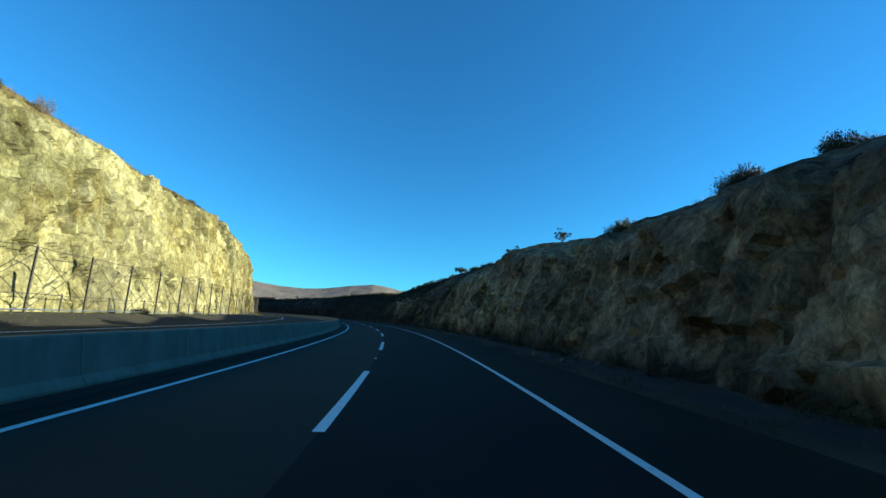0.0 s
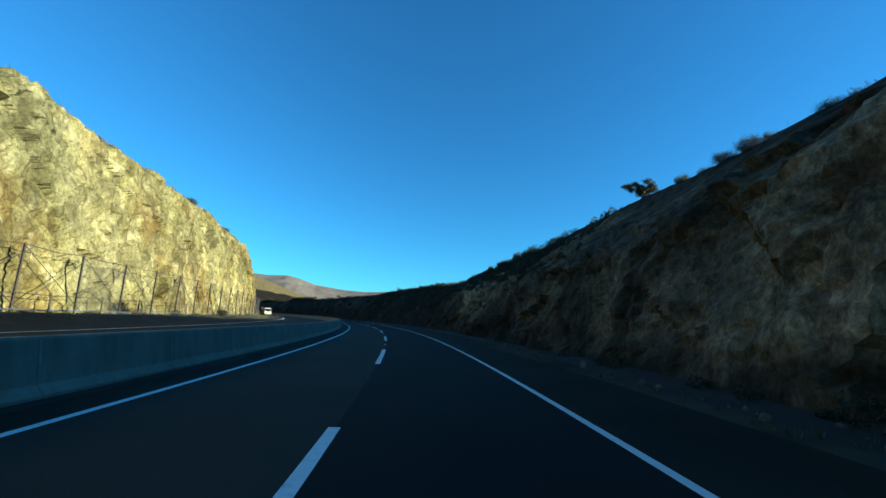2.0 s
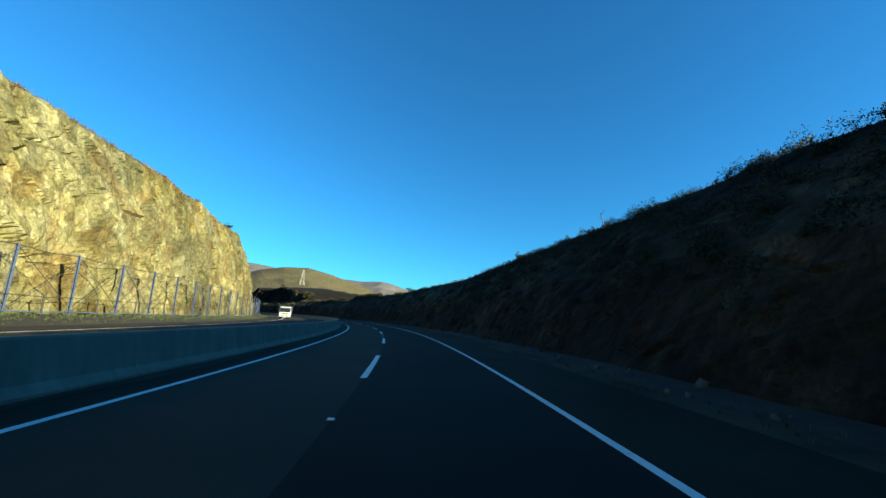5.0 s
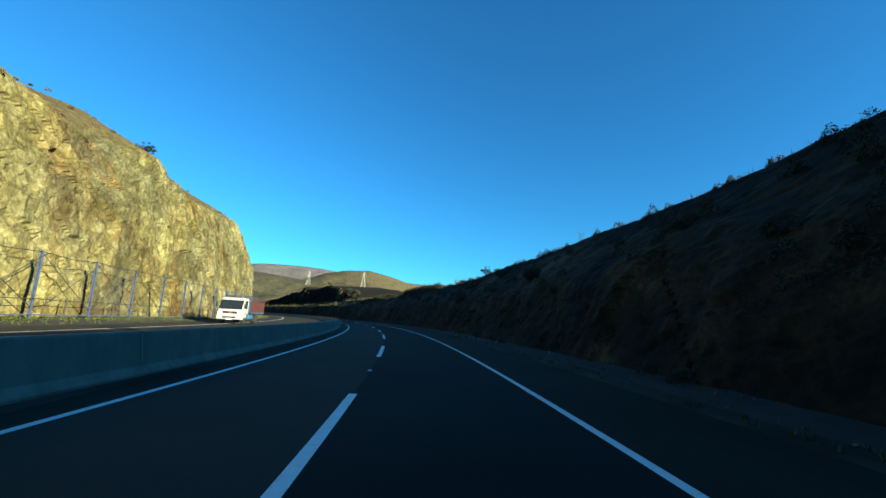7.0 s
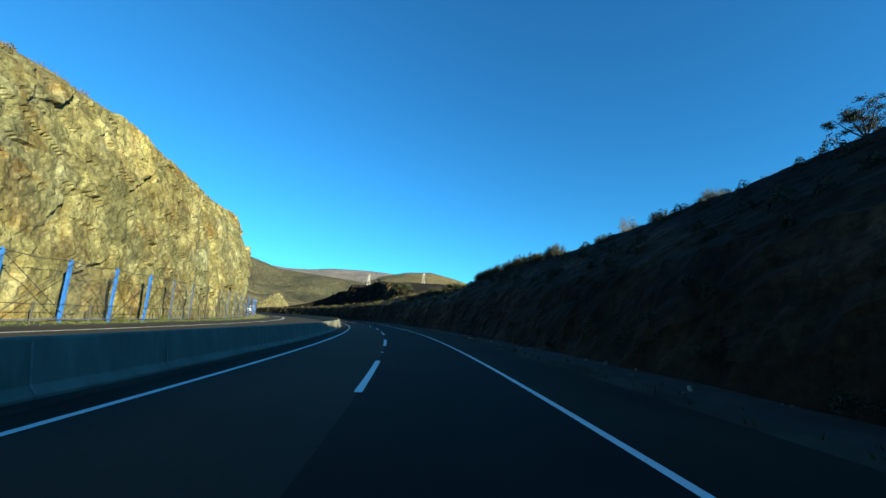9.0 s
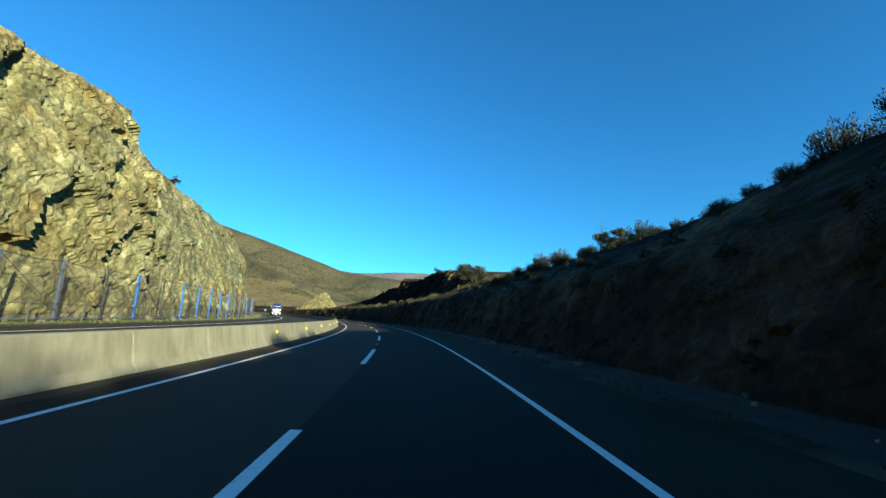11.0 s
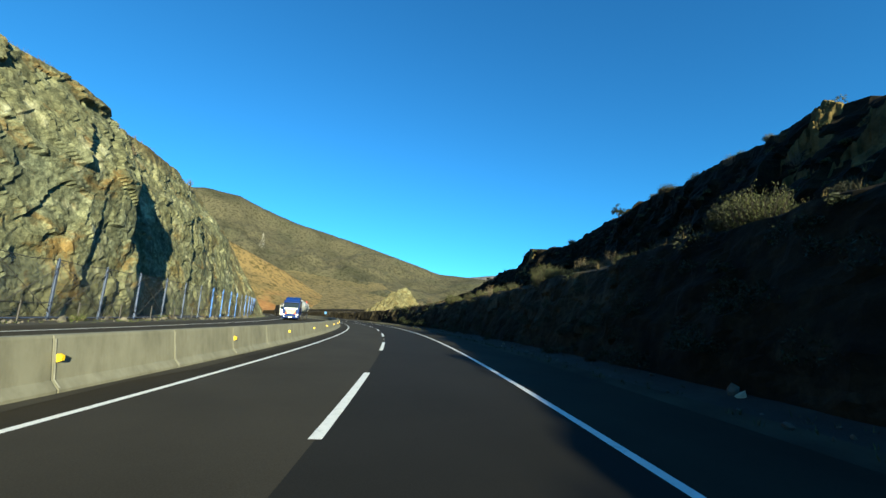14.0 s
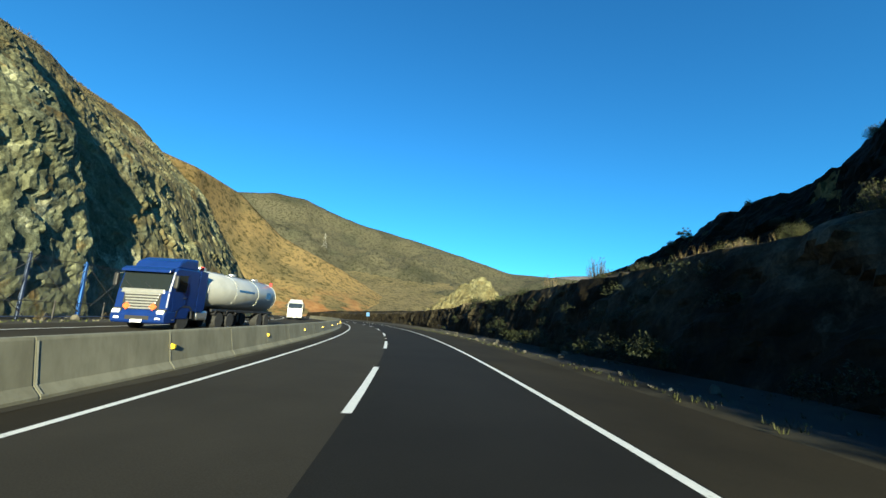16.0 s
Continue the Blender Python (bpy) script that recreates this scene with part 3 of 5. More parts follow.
orange_foot(HILL_SPUR)
ridge_hill("hill_scrub", EYE_END, [(38, 4.5), (46, 6), (54, 6.9), (62, 7.4), (72.4, 10.6), (78, 12), (83.8, 13.2), (89.8, 14.9), (93, 16), (97.7, 16.1), (102, 15.4), (108, 14), (125, 12), (150, 9)],
           205, 600, 900, HILL, "large dry hill with brown grass and dark scrub", 1.5)
ridge_hill("hill_spur", EYE_END, [(72, 0.3), (76, 1.2), (78.9, 2.2), (82.4, 4.1), (87.6, 7.0), (95.8, 10.6, 270), (101.5, 15.5, 260), (107.1, 17.8, 215), (112, 19, 200), (128, 19, 200)],
           165, 270, 380, HILL_SPUR, "orange earth slope with patches of scrub", 0.7, 0.5)
ridge_hill("hill_middle", EYE_MID, [(20, 1.0), (26, 2.6), (31.5, 4.6), (33.8, 5.3), (36.4, 6.1), (39.8, 6.8), (43.1, 6.6), (46.2, 5.9), (49.2, 4.7), (52.1, 4.1), (55.5, 3.6), (60, 4.4), (66, 7.0), (75, 9), (90, 9)],
           330, 850, 1300, HILL_MIDDLE, "rounded brown hill with dry grass", 0.5, 0.3)
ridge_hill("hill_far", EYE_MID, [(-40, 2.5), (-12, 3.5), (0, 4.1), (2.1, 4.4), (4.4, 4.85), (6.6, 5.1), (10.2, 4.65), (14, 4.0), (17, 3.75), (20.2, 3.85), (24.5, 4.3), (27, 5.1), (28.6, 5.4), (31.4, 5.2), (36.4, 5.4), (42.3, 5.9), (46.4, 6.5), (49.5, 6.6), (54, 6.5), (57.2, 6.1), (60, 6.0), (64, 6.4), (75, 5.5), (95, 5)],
           900, 1900, 2700, HILL_FAR, "brown mountains in the distance, haze put into their colour", 0.5, 0.3)

# ---- concrete median barrier ----
YELLOW = plain("reflector_yellow", (0.75, 0.5, 0.02), 0.35, spread=0.08)
MORTAR = plain("joint_mortar", (0.215, 0.21, 0.165), 0.9, spread=0.3, scale=5)
SEG = 3.09


def barrier_mesh():
    prof = [(-0.34, 0), (-0.34, 0.05), (-0.32, 0.08), (-0.22, 0.19), (-0.11, 0.80), (-0.09, 0.84), (0.09, 0.84), (0.11, 0.80), (0.22, 0.19), (0.32, 0.08), (0.34, 0.05), (0.34, 0)]
    bm = bmesh.new()
    rings = []
    for y, k in ((0.016, 0.93), (0.05, 1.0), (SEG / 2, 1.0), (SEG - 0.05, 1.0), (SEG - 0.016, 0.93)):
        rings.append([bm.verts.new((x * k, y, z * (0.975 if k < 1 else 1))) for x, z in prof])
    for r0, r1 in zip(rings, rings[1:]):
        for i in range(len(prof) - 1):
            bm.faces.new((r0[i], r1[i], r1[i + 1], r0[i + 1]))
    bm.faces.new(rings[0])
    bm.faces.new(rings[-1][::-1])
    bmesh.ops.recalc_face_normals(bm, faces=bm.faces)
    me = bpy.data.meshes.new("concrete_barrier")
    bm.to_mesh(me)
    bm.free()
    me.materials.append(CONCRETE)
    return me


def reflector_mesh():
    bm = bmesh.new()
    vs = [bm.verts.new(c) for c in ((0, -0.05, -0.09), (0, 0.06, -0.09), (0, 0.06, 0.09), (0, -0.05, 0.09), (0.11, -0.045, -0.05), (0.11, 0.035, -0.05), (0.11, 0.035, 0.05), (0.11, -0.045, 0.05))]
    for f in ((0, 1, 2, 3), (4, 7, 6, 5), (0, 4, 5, 1), (1, 5, 6, 2), (2, 6, 7, 3), (3, 7, 4, 0)):
        bm.faces.new([vs[i] for i in f])
    bmesh.ops.recalc_face_normals(bm, faces=bm.faces)
    me = bpy.data.meshes.new("reflector")
    bm.to_mesh(me)
    bm.free()
    me.materials.append(YELLOW)
    return me


def joint_mesh():
    """A pale lip of mortar that follows one edge of a joint."""
    bm = bmesh.new()
    prof = [(0.328, 0.08), (0.226, 0.192), (0.117, 0.79)]
    a = [bm.verts.new((x, 0.05, z)) for x, z in prof]
    b = [bm.verts.new((x + 0.004, 0.078, z)) for x, z in prof]
    c = [bm.verts.new((x - 0.012, 0.09, z)) for x, z in prof]
    for p, q in ((a, b), (b, c)):
        for i in range(2):
            bm.faces.new((p[i], p[i + 1], q[i + 1], q[i]))
    bmesh.ops.recalc_face_normals(bm, faces=bm.faces)
    me = bpy.data.meshes.new("joint_lip")
    bm.to_mesh(me)
    bm.free()
    me.materials.append(MORTAR)
    return me


b_mesh, r_mesh, j_mesh = barrier_mesh(), reflector_mesh(), joint_mesh()
for k in range(-106, 66):
    s = 263.54 + SEG * k
    b = new("concrete_barrier", b_mesh)
    b.matrix_basis = on_road(s + SEG / 2, 5.57) @ pose(0, -SEG / 2, 0)
    lip = new("joint_lip", j_mesh)
    lip.parent = b
    tagged(lip, "pale mortar lip at the joint")
    tagged(b, "precast concrete road barrier segment in the median", "barrier", "median barrier segments")
    if k % 2 == 0 and s > 246:
        r = new("reflector", r_mesh)
        r.parent = b
        r.matrix_basis = pose(0.165, 0.12, 0.5) @ Matrix.Scale(0.72, 4)
        tagged(r, "yellow plastic reflector")

# ---- road studs ----
STUD = plain("stud_white", (0.7, 0.7, 0.66), 0.4)
bm = box(bmesh.new(), -0.05, -0.05, 0, 0.05, 0.05, 0.02, 0.012)
stud_me = bpy.data.meshes.new("road_stud")
bm.to_mesh(stud_me)
bm.free()
stud_me.materials.append(STUD)
for k in range(-2, 19):
    d = new("road_stud", stud_me)
    d.matrix_basis = on_road(13.4 + 24 * k, 1.035, 0.003)
    tagged(d, "small white road stud between lane dashes", "road stud", "road studs")

# ---- rockfall fence ----
STEEL_BLUE = plain("post_paint_blue", (0.02, 0.11, 0.36), 0.5, spread=0.3, scale=3)
STEEL_SLATE = plain("post_paint_slate", (0.055, 0.075, 0.13), 0.6, spread=0.3, scale=3)
STEEL_GREY = plain("post_steel_grey", (0.035, 0.032, 0.03), 0.7, 0.0, spread=0.3, scale=3)
CABLE = plain("cable_steel", (0.025, 0.024, 0.023), 0.7, 0.0)
NET = plain("net_wire", (0.16, 0.16, 0.15), 0.5, 0.5)
GAP = 4.45


def fence_post(h, w):
    """An H-section post of width w with a base plate and a capped top."""
    bm = bmesh.new()
    box(bm, -w, -w, -0.4, -w * 0.76, w, h)
    box(bm, w * 0.76, -w, -0.4, w, w, h)
    box(bm, -w * 0.76, -w * 0.14, -0.4, w * 0.76, w * 0.14, h - 0.004)
    box(bm, -w * 1.7, -w * 1.7, -0.02, w * 1.7, w * 1.7, 0.02)
    box(bm, -w * 0.5, -w * 0.5, h - 0.03, w * 0.5, w * 0.5, h + 0.09)
    me = bpy.data.meshes.new("post")
    bm.to_mesh(me)
    bm.free()
    return me


def fence_bay(h):
    """Crossed cables of one bay, from post to post along +y."""
    bm = bmesh.new()
    rod(bm, (0.05, 0, h - 0.1), (0.05, GAP, 0.25), 0.024, 4)
    rod(bm, (0.07, 0, 0.25), (0.07, GAP, h - 0.1), 0.024, 4)
    me = bpy.data.meshes.new("cross_cable")
    bm.to_mesh(me)
    bm.free()
    me.materials.append(CABLE)
    return me


def net_bay(h, cell=0.16, wide=0.006):
    """Chain-link: flat wires both ways, cut to one bay."""
    vs, fs = [], []
    top, low = h - 0.1, 0.15
    span = top - low
    for sgn in (1, -1):
        k = -span
        while k < GAP + span:
            pts = []
            y0, y1 = (k, k + span)
            ya, yb = max(0, y0), min(GAP, y1)
            if yb - ya > 0.05:
                za, zb = low + (ya - y0), low + (yb - y0)
                if sgn < 0:
                    za, zb = low + top - za, low + top - zb
                i = len(vs)
                vs += [(-0.05, ya, za - wide), (-0.05, ya, za + wide), (-0.05, yb, zb + wide), (-0.05, yb, zb - wide)]
                fs.append((i, i + 1, i + 2, i + 3))
            k += cell
    return mesh_of("net_panel", vs, fs, NET)


FH = 3.62
post_me = {}
for key, mat in (("b", STEEL_BLUE), ("s", STEEL_SLATE), ("g", STEEL_GREY)):
    me = fence_post(FH, {"b": 0.075, "s": 0.06, "g": 0.045}[key])
    me.materials.append(mat)
    post_me[key] = me
bay_me, net_me = fence_bay(FH), net_bay(FH)
bm = bmesh.new()
rod(bm, (0, 0, -0.2), (0, 0, 1.15), 0.045, 6)
short_me = bpy.data.meshes.new("short_post")
bm.to_mesh(short_me)
bm.free()
short_me.materials.append(STEEL_GREY)
fence = tagged(new("rockfall_fence"), "tall rockfall fence of steel posts, crossed cables and wire net", "fence")
fence_a = curve_of([(-100, 20.2), (110, 20.1), (200, 19.7), (250, 19.9), (270, 20.6), (600, 20.6)], 1)
rng = random.Random(4)
N_POST = 112
for k in range(N_POST):
    s = 201.75 - GAP * 57 + GAP * k
    a, z = float(fence_a(s)), float(lift(s)) + 0.1
    lean = on_road(s, a, z) @ pose(0, 0, 0, rng.uniform(-1, 1), -1.2 + rng.uniform(-0.8, 0.8), 0)
    key = "g" if s < 120 else "s" if s < 199 else "b" if s < 226 or (267 < s < 298 and not 272 < s < 276) or 311 < s < 315 else rng.choice("ssgs") if s < 350 else rng.choice("bbs")
    p = new("post", post_me[key])
    p.parent = fence
    p.matrix_basis = lean
    tagged(p, {"g": "dark grey steel post", "s": "slate blue painted steel post", "b": "bright blue painted steel post"}[key])
    q = new("short_post", short_me)
    q.parent = fence
    q.matrix_basis = on_road(s + GAP / 2, a - 0.15, z) @ pose(0, 0, 0, 0, -2, 0)
    for name, me in (("cross_cable", bay_me), ("net_panel", net_me)):
        if name == "net_panel" and s < 255 and k % 3:
            continue
        o = new(name, me)
        o.parent = fence
        o.matrix_basis = lean @ pose(0, 0, 0, 0, 0, 0.5 * math.degrees(GAP / BEND))


def along(name, height, r, mat, sag=0.0, shift=0.0):
    """A cable or pipe that runs from post to post."""
    vs, fs = [], []
    n = 5
    for k in range(N_POST * 2 - 1):
        s = 201.75 - GAP * 57 + GAP * k / 2
        a, z = float(fence_a(s)) + shift, float(lift(s)) + 0.1
        a += 0.02 * height
        c = at(s, a, z + height - (sag if k % 2 else 0) + 0.02 * math.sin(s * 1.7))
        for j in range(n):
            w = 2 * math.pi * j / n
            vs.append(c + Vector((math.cos(s / BEND) * math.cos(w) * r, math.sin(s / BEND) * math.cos(w) * r, math.sin(w) * r)))
    for k in range(N_POST * 2 - 2):
        for j in range(n):
            fs.append((k * n + j, (k + 1) * n + j, (k + 1) * n + (j + 1) % n, k * n + (j + 1) % n))
    return part(name, mesh_of(name, [tuple(v) for v in vs], fs, mat), None, fence)


along("top_cable", FH - 0.02, 0.024, CABLE, 0.1)
along("middle_rail", 1.05, 0.022, CABLE, 0.02, -0.15)
along("bottom_rail", 0.2, 0.035, STEEL_SLATE, 0.0, -0.12)


# ---- plants ----
def leaf_material(name, dark, light):
    m, t, b = material(name)
    n = t.nodes.new("ShaderNodeNewGeometry")
    col = ramp(t, n.outputs["Random Per Island"], (0.1, dark), (0.9, light))
    t.links.new(col, b.inputs["Base Color"])
    b.inputs["Roughness"].default_value = 0.65
    b.inputs["Specular IOR Level"].default_value = 0.25
    return m


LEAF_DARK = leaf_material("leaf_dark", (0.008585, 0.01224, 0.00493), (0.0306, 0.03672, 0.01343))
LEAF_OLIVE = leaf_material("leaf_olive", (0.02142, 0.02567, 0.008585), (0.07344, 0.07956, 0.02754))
LEAF_GREY = leaf_material("leaf_grey_green", (0.02, 0.025, 0.012), (0.062, 0.07, 0.036))
LEAF_DRY = leaf_material("leaf_dry", (0.04896, 0.03672, 0.0153), (0.1469, 0.1102, 0.04896))
LEAF_GREEN = leaf_material("weed_green", (0.0255, 0.0425, 0.0085), (0.1105, 0.1275, 0.02975))
BARK = plain("bark", (0.04284, 0.03366, 0.02448), 0.9, spread=0.35, scale=14, bump=0.5)
TWIG = plain("twig_dry", (0.08568, 0.06732, 0.04896), 0.9, spread=0.3, scale=14)


class Wood:
    """Collects tapered limbs into one mesh."""

    def __init__(self):
        self.v, self.f = [], []

    def limb(self, pts, r0, r1, n=5):
        pts = [Vector(p) for p in pts]
        start = len(self.v)
        for i, p in enumerate(pts):
            d = (pts[min(i + 1, len(pts) - 1)] - pts[max(i - 1, 0)]).normalized()
            side = d.cross(Vector((0.3, 0.9, 0.2))).normalized()
            up = d.cross(side)
            r = r0 + (r1 - r0) * i / (len(pts) - 1)
            for j in range(n):
                w = 2 * math.pi * j / n
                self.v.append(tuple(p + side * math.cos(w) * r + up * math.sin(w) * r))
        for i in range(len(pts) - 1):
            for j in range(n):
                a, b = start + i * n + j, start + i * n + (j + 1) % n
                self.f.append((a, b, b + n, a + n))

    def mesh(self, name, mat):
        return mesh_of(name, self.v, self.f, mat)


def leaves(centres, size, seed, mat, name="foliage", along_axis=None):
    """Small two-sided leaves, one at each centre."""
    g = np.random.default_rng(seed)
    c = np.asarray(centres, float)
    n = len(c)
    u = g.normal(size=(n, 3))
    if along_axis is not None:
        u = u * 0.35 + np.asarray(along_axis)
    u /= np.linalg.norm(u, axis=1)[:, None]
    w = np.cross(u, g.normal(size=(n, 3)))
    w /= np.linalg.norm(w, axis=1)[:, None] + 1e-9
    k = size * g.uniform(0.6, 1.4, (n, 1))
    v = np.stack([c - u * k + w * k * 0.36, c - u * k - w * k * 0.36, c + u * k], 1).reshape(-1, 3)
    return mesh_of(name, v, np.arange(3 * n).reshape(-1, 3), mat)


def bush_meshes(seed, height, spread, stems, per, leaf, mat, bark, upright=0.5, bare=0.35):
    """Many shoots from one foot, leafy on their upper part."""
    g = random.Random(seed)
    wood, cs, ax = Wood(), [], []
    for _ in range(stems):
        w, out = g.uniform(0, 6.283), math.sqrt(g.random()) * spread / 2
        h = height * (1 - 0.55 * (out / (spread / 2)) ** 2) * g.uniform(0.6, 1.12)
        foot = Vector((math.cos(w) * out * 0.35, math.sin(w) * out * 0.35, -0.15))
        tip = Vector((math.cos(w) * out, math.sin(w) * out, h))
        mid = (foot + tip) / 2 + Vector((math.cos(w) * out * (0.25 - 0.25 * upright), math.sin(w) * out * (0.25 - 0.25 * upright), 0))
        wood.limb((foot, mid, tip), 0.016 + 0.006 * height, 0.004, 3)
        for _ in range(per):
            f = bare + (1 - bare) * g.random()
            p = foot.lerp(mid, f * 2) if f < 0.5 else mid.lerp(tip, f * 2 - 1)
            q = 0.05 + 0.1 * (1 - upright)
            cs.append((p.x + g.gauss(0, q), p.y + g.gauss(0, q), p.z + g.gauss(0, q)))
            ax.append(tuple((tip - mid).normalized()))
    return wood.mesh("wood", bark), leaves(cs, leaf, seed, mat, along_axis=ax if upright > 0.6 else None)


def tree_meshes(seed, height, spread, mat, leaf=0.05, lean=(0.0, 0.0), flat=0.6, per=80, clump=1.0):
    """A short trunk, forking limbs, and clumps of leaves with gaps between them."""
    g = random.Random(seed)
    wood, cs = Wood(), []
    fork = Vector((lean[0] * 0.3, lean[1] * 0.3, height * 0.16))
    wood.limb(((0, 0, -0.3), (fork.x * 0.3, fork.y * 0.3 + 0.05, fork.z * 0.5), fork), 0.05 * height ** 0.7, 0.035 * height ** 0.7, 7)
    for i in range(7):
        w = i * 0.9 + g.uniform(-0.3, 0.3)
        out = spread / 2 * g.uniform(0.45, 0.85)
        tip = Vector((lean[0] + math.cos(w) * out, lean[1] + math.sin(w) * out, height * g.uniform(0.45, 0.92)))
        mid = fork.lerp(tip, 0.5) + Vector((0, 0, -0.08 * height * g.random()))
        wood.limb((fork, mid, tip), 0.025 * height ** 0.7, 0.012, 5)
        for _ in range(6):
            d = Vector((g.gauss(0, 1), g.gauss(0, 1), g.gauss(0.4, 0.6) * flat)).normalized() * spread * g.uniform(0.12, 0.24)
            base = mid.lerp(tip, g.uniform(0.3, 1))
            end = base + d
            wood.limb((base, (base + end) / 2 + Vector((0, 0, 0.03)), end), 0.012, 0.004, 3)
            r = clump * spread * g.uniform(0.036, 0.06)
            for _ in range(per):
                cs.append((end.x + g.gauss(0, r), end.y + g.gauss(0, r), end.z + g.gauss(0, r * flat)))
    return wood.mesh("trunk", BARK), leaves(cs, leaf, seed, mat, "crown")


def plant_kind(name, label, category, group, wood, crown):
    root = tagged(new(name), label, category, group)
    part(wood.name.split(".")[0], wood, None, root)
    part(crown.name.split(".")[0], crown, None, root)
    return root


KINDS = {
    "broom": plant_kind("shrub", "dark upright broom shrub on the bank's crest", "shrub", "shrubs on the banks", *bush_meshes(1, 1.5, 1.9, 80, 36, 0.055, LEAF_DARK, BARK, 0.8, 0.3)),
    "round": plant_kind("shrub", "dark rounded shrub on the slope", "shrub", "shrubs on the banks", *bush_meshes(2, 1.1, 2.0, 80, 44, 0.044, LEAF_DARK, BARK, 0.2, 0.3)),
    "olive": plant_kind("shrub", "olive green scrub bush in evening light", "shrub", "shrubs on the banks", *bush_meshes(3, 1.2, 1.9, 84, 84, 0.027, LEAF_OLIVE, BARK, 0.7, 0.25)),
    "dry": plant_kind("shrub", "thin dry twiggy bush with few leaves", "shrub", "shrubs on the banks", *bush_meshes(4, 1.7, 1.6, 46, 9, 0.05, LEAF_DRY, TWIG, 0.5, 0.5)),
    "low": plant_kind("shrub", "low dry tufted bush", "shrub", "shrubs on the banks", *bush_meshes(5, 0.6, 1.1, 50, 14, 0.05, LEAF_DRY, TWIG, 0.6, 0.2)),
    "weed": plant_kind("weed_clump", "green weeds growing at the fence's foot", "weeds", "weeds along the fence", *bush_meshes(6, 0.7, 1.6, 50, 18, 0.06, LEAF_GREEN, TWIG, 0.5, 0.05)),
    "tree": plant_kind("small_tree", "small dark tree on the crest of the bank", "tree", "trees on the banks", *tree_meshes(7, 2.6, 2.6, LEAF_DARK, 0.045, per=170)),
    "wind": plant_kind("small_tree", "windswept olive tree leaning over the bank", "tree", "trees on the banks", *tree_meshes(8, 2.5, 4.4, LEAF_GREY, 0.04, (-0.4, 0.2), 0.55, 1100, 1.2)),
    "umbrella": plant_kind("small_tree", "small flat-topped tree on the crest", "tree", "trees on the banks", *tree_meshes(9, 1.45, 2.5, LEAF_GREY, 0.042, (0, 0), 0.55, 330)),
}
used = set()
chance = random.Random(11)


def grow(kind, s, a, size=1.0, z=None, turn=None, sink=0.12):
    name = "cliff_left" if a > 0 else "bank_right"
    z = top_of(name, s, a) - sink if z is None else z
    m = on_road(s, a, z, chance.uniform(0, 360) if turn is None else turn)
    root = KINDS[kind]
    if kind in used:
        root = copy_thing(root, m)
    used.add(kind)
    root.matrix_basis = m @ Matrix.Diagonal((size, size, size * chance.uniform(0.85, 1.1), 1))
    return root


# trees and shrubs that stand out on the right-hand crest, first stretch
for kind, s, a, size in (
        ("round", 15, -14.4, 0.9), ("broom", 14.2, -14.2, 0.75), ("broom", 21.8, -13.7, 0.8), ("round", 22.8, -13.8, 0.85), ("broom", 11.1, -14.6, 0.65), ("broom", 23, -14.5, 0.6), ("tree", 28.6, -12.9, 0.5), ("tree", 40.6, -13.7, 0.85), ("olive", 45.3, -15.6, 0.6),
        ("dry", 40.6, -14.8, 0.6), ("dry", 52, -15, 0.5), ("umbrella", 62.0, -14.2, 0.9), ("tree", 146, -15, 0.5), ("broom", 151, -15, 0.5), ("olive", 152.5, -15, 0.6), ("broom", 154.7, -15, 0.5), ("broom", 160.5, -15, 0.5),
):
    grow(kind, s, a, size)
# trees and shrubs that stand out on the right-hand crest, second stretch
for kind, s, a, size in (
        ("tree", 200.2, -15, 0.7), ("round", 240, -14.5, 1.2), ("dry", 213, -15, 0.9), ("dry", 234, -15, 0.9), ("broom", 210, -15, 0.8), ("olive", 206.3, -15, 0.8), ("umbrella", 258.2, -15.2, 1.1), ("round", 260.8, -15, 0.9),
        ("broom", 255, -15, 1.2), ("dry", 269.7, -15, 0.9), ("broom", 280, -14.6, 0.5), ("dry", 281.9, -15, 0.8), ("dry", 284.5, -15, 1), ("broom", 277.8, -15, 0.6),
):
    grow(kind, s, a, size)
grow("wind", 299.4, -18.4, 1.22, turn=0, sink=0.25)
# trees and shrubs that stand out on the shelf and the crest towards the end
for kind, s, a, size in (
        ("olive", 305, -12, 0.7), ("tree", 343.3, -29.6, 0.9), ("olive", 326, -10, 1.25), ("olive", 327.5, -10.4, 1), ("olive", 331.5, -9.8, 0.6), ("round", 330, -24, 0.8), ("olive", 366, -29.5, 0.9),
        ("tree", 380.2, -28.8, 0.6), ("dry", 366.4, -10, 0.8), ("dry", 372, -10, 0.8), ("olive", 345, -10.5, 0.55), ("dry", 341, -9.6, 0.6), ("olive", 338, -10, 0.5),
):
    grow(kind, s, a, size)
# a hedge of broom on the crest
for k in range(20):
    s = 243 + 29 * (k + chance.random()) / 20
    grow(chance.choice(("broom", "broom", "round")), s, -13.4 - chance.random() * 1.3, chance.uniform(0.35, 0.55) if s < 260 else chance.uniform(0.8, 1.15))
for k in range(18):
    s = 222 + 24 * (k + chance.random()) / 18
    grow(chance.choice(("broom", "broom", "round")), s, -14 - chance.random(), chance.uniform(0.8, 1.2))
for k in range(9):
    grow(chance.choice(("broom", "broom", "round")), 77 + 14 * (k + chance.random()) / 9, -13.8 - chance.random(), chance.uniform(0.5, 0.9))
for k in range(6):
    grow(chance.choice(("olive", "broom", "low")), 299 + 24 * (k + chance.random()) / 6, -9.4 - chance.random() * 0.9, chance.uniform(0.3, 0.5), sink=0.2)
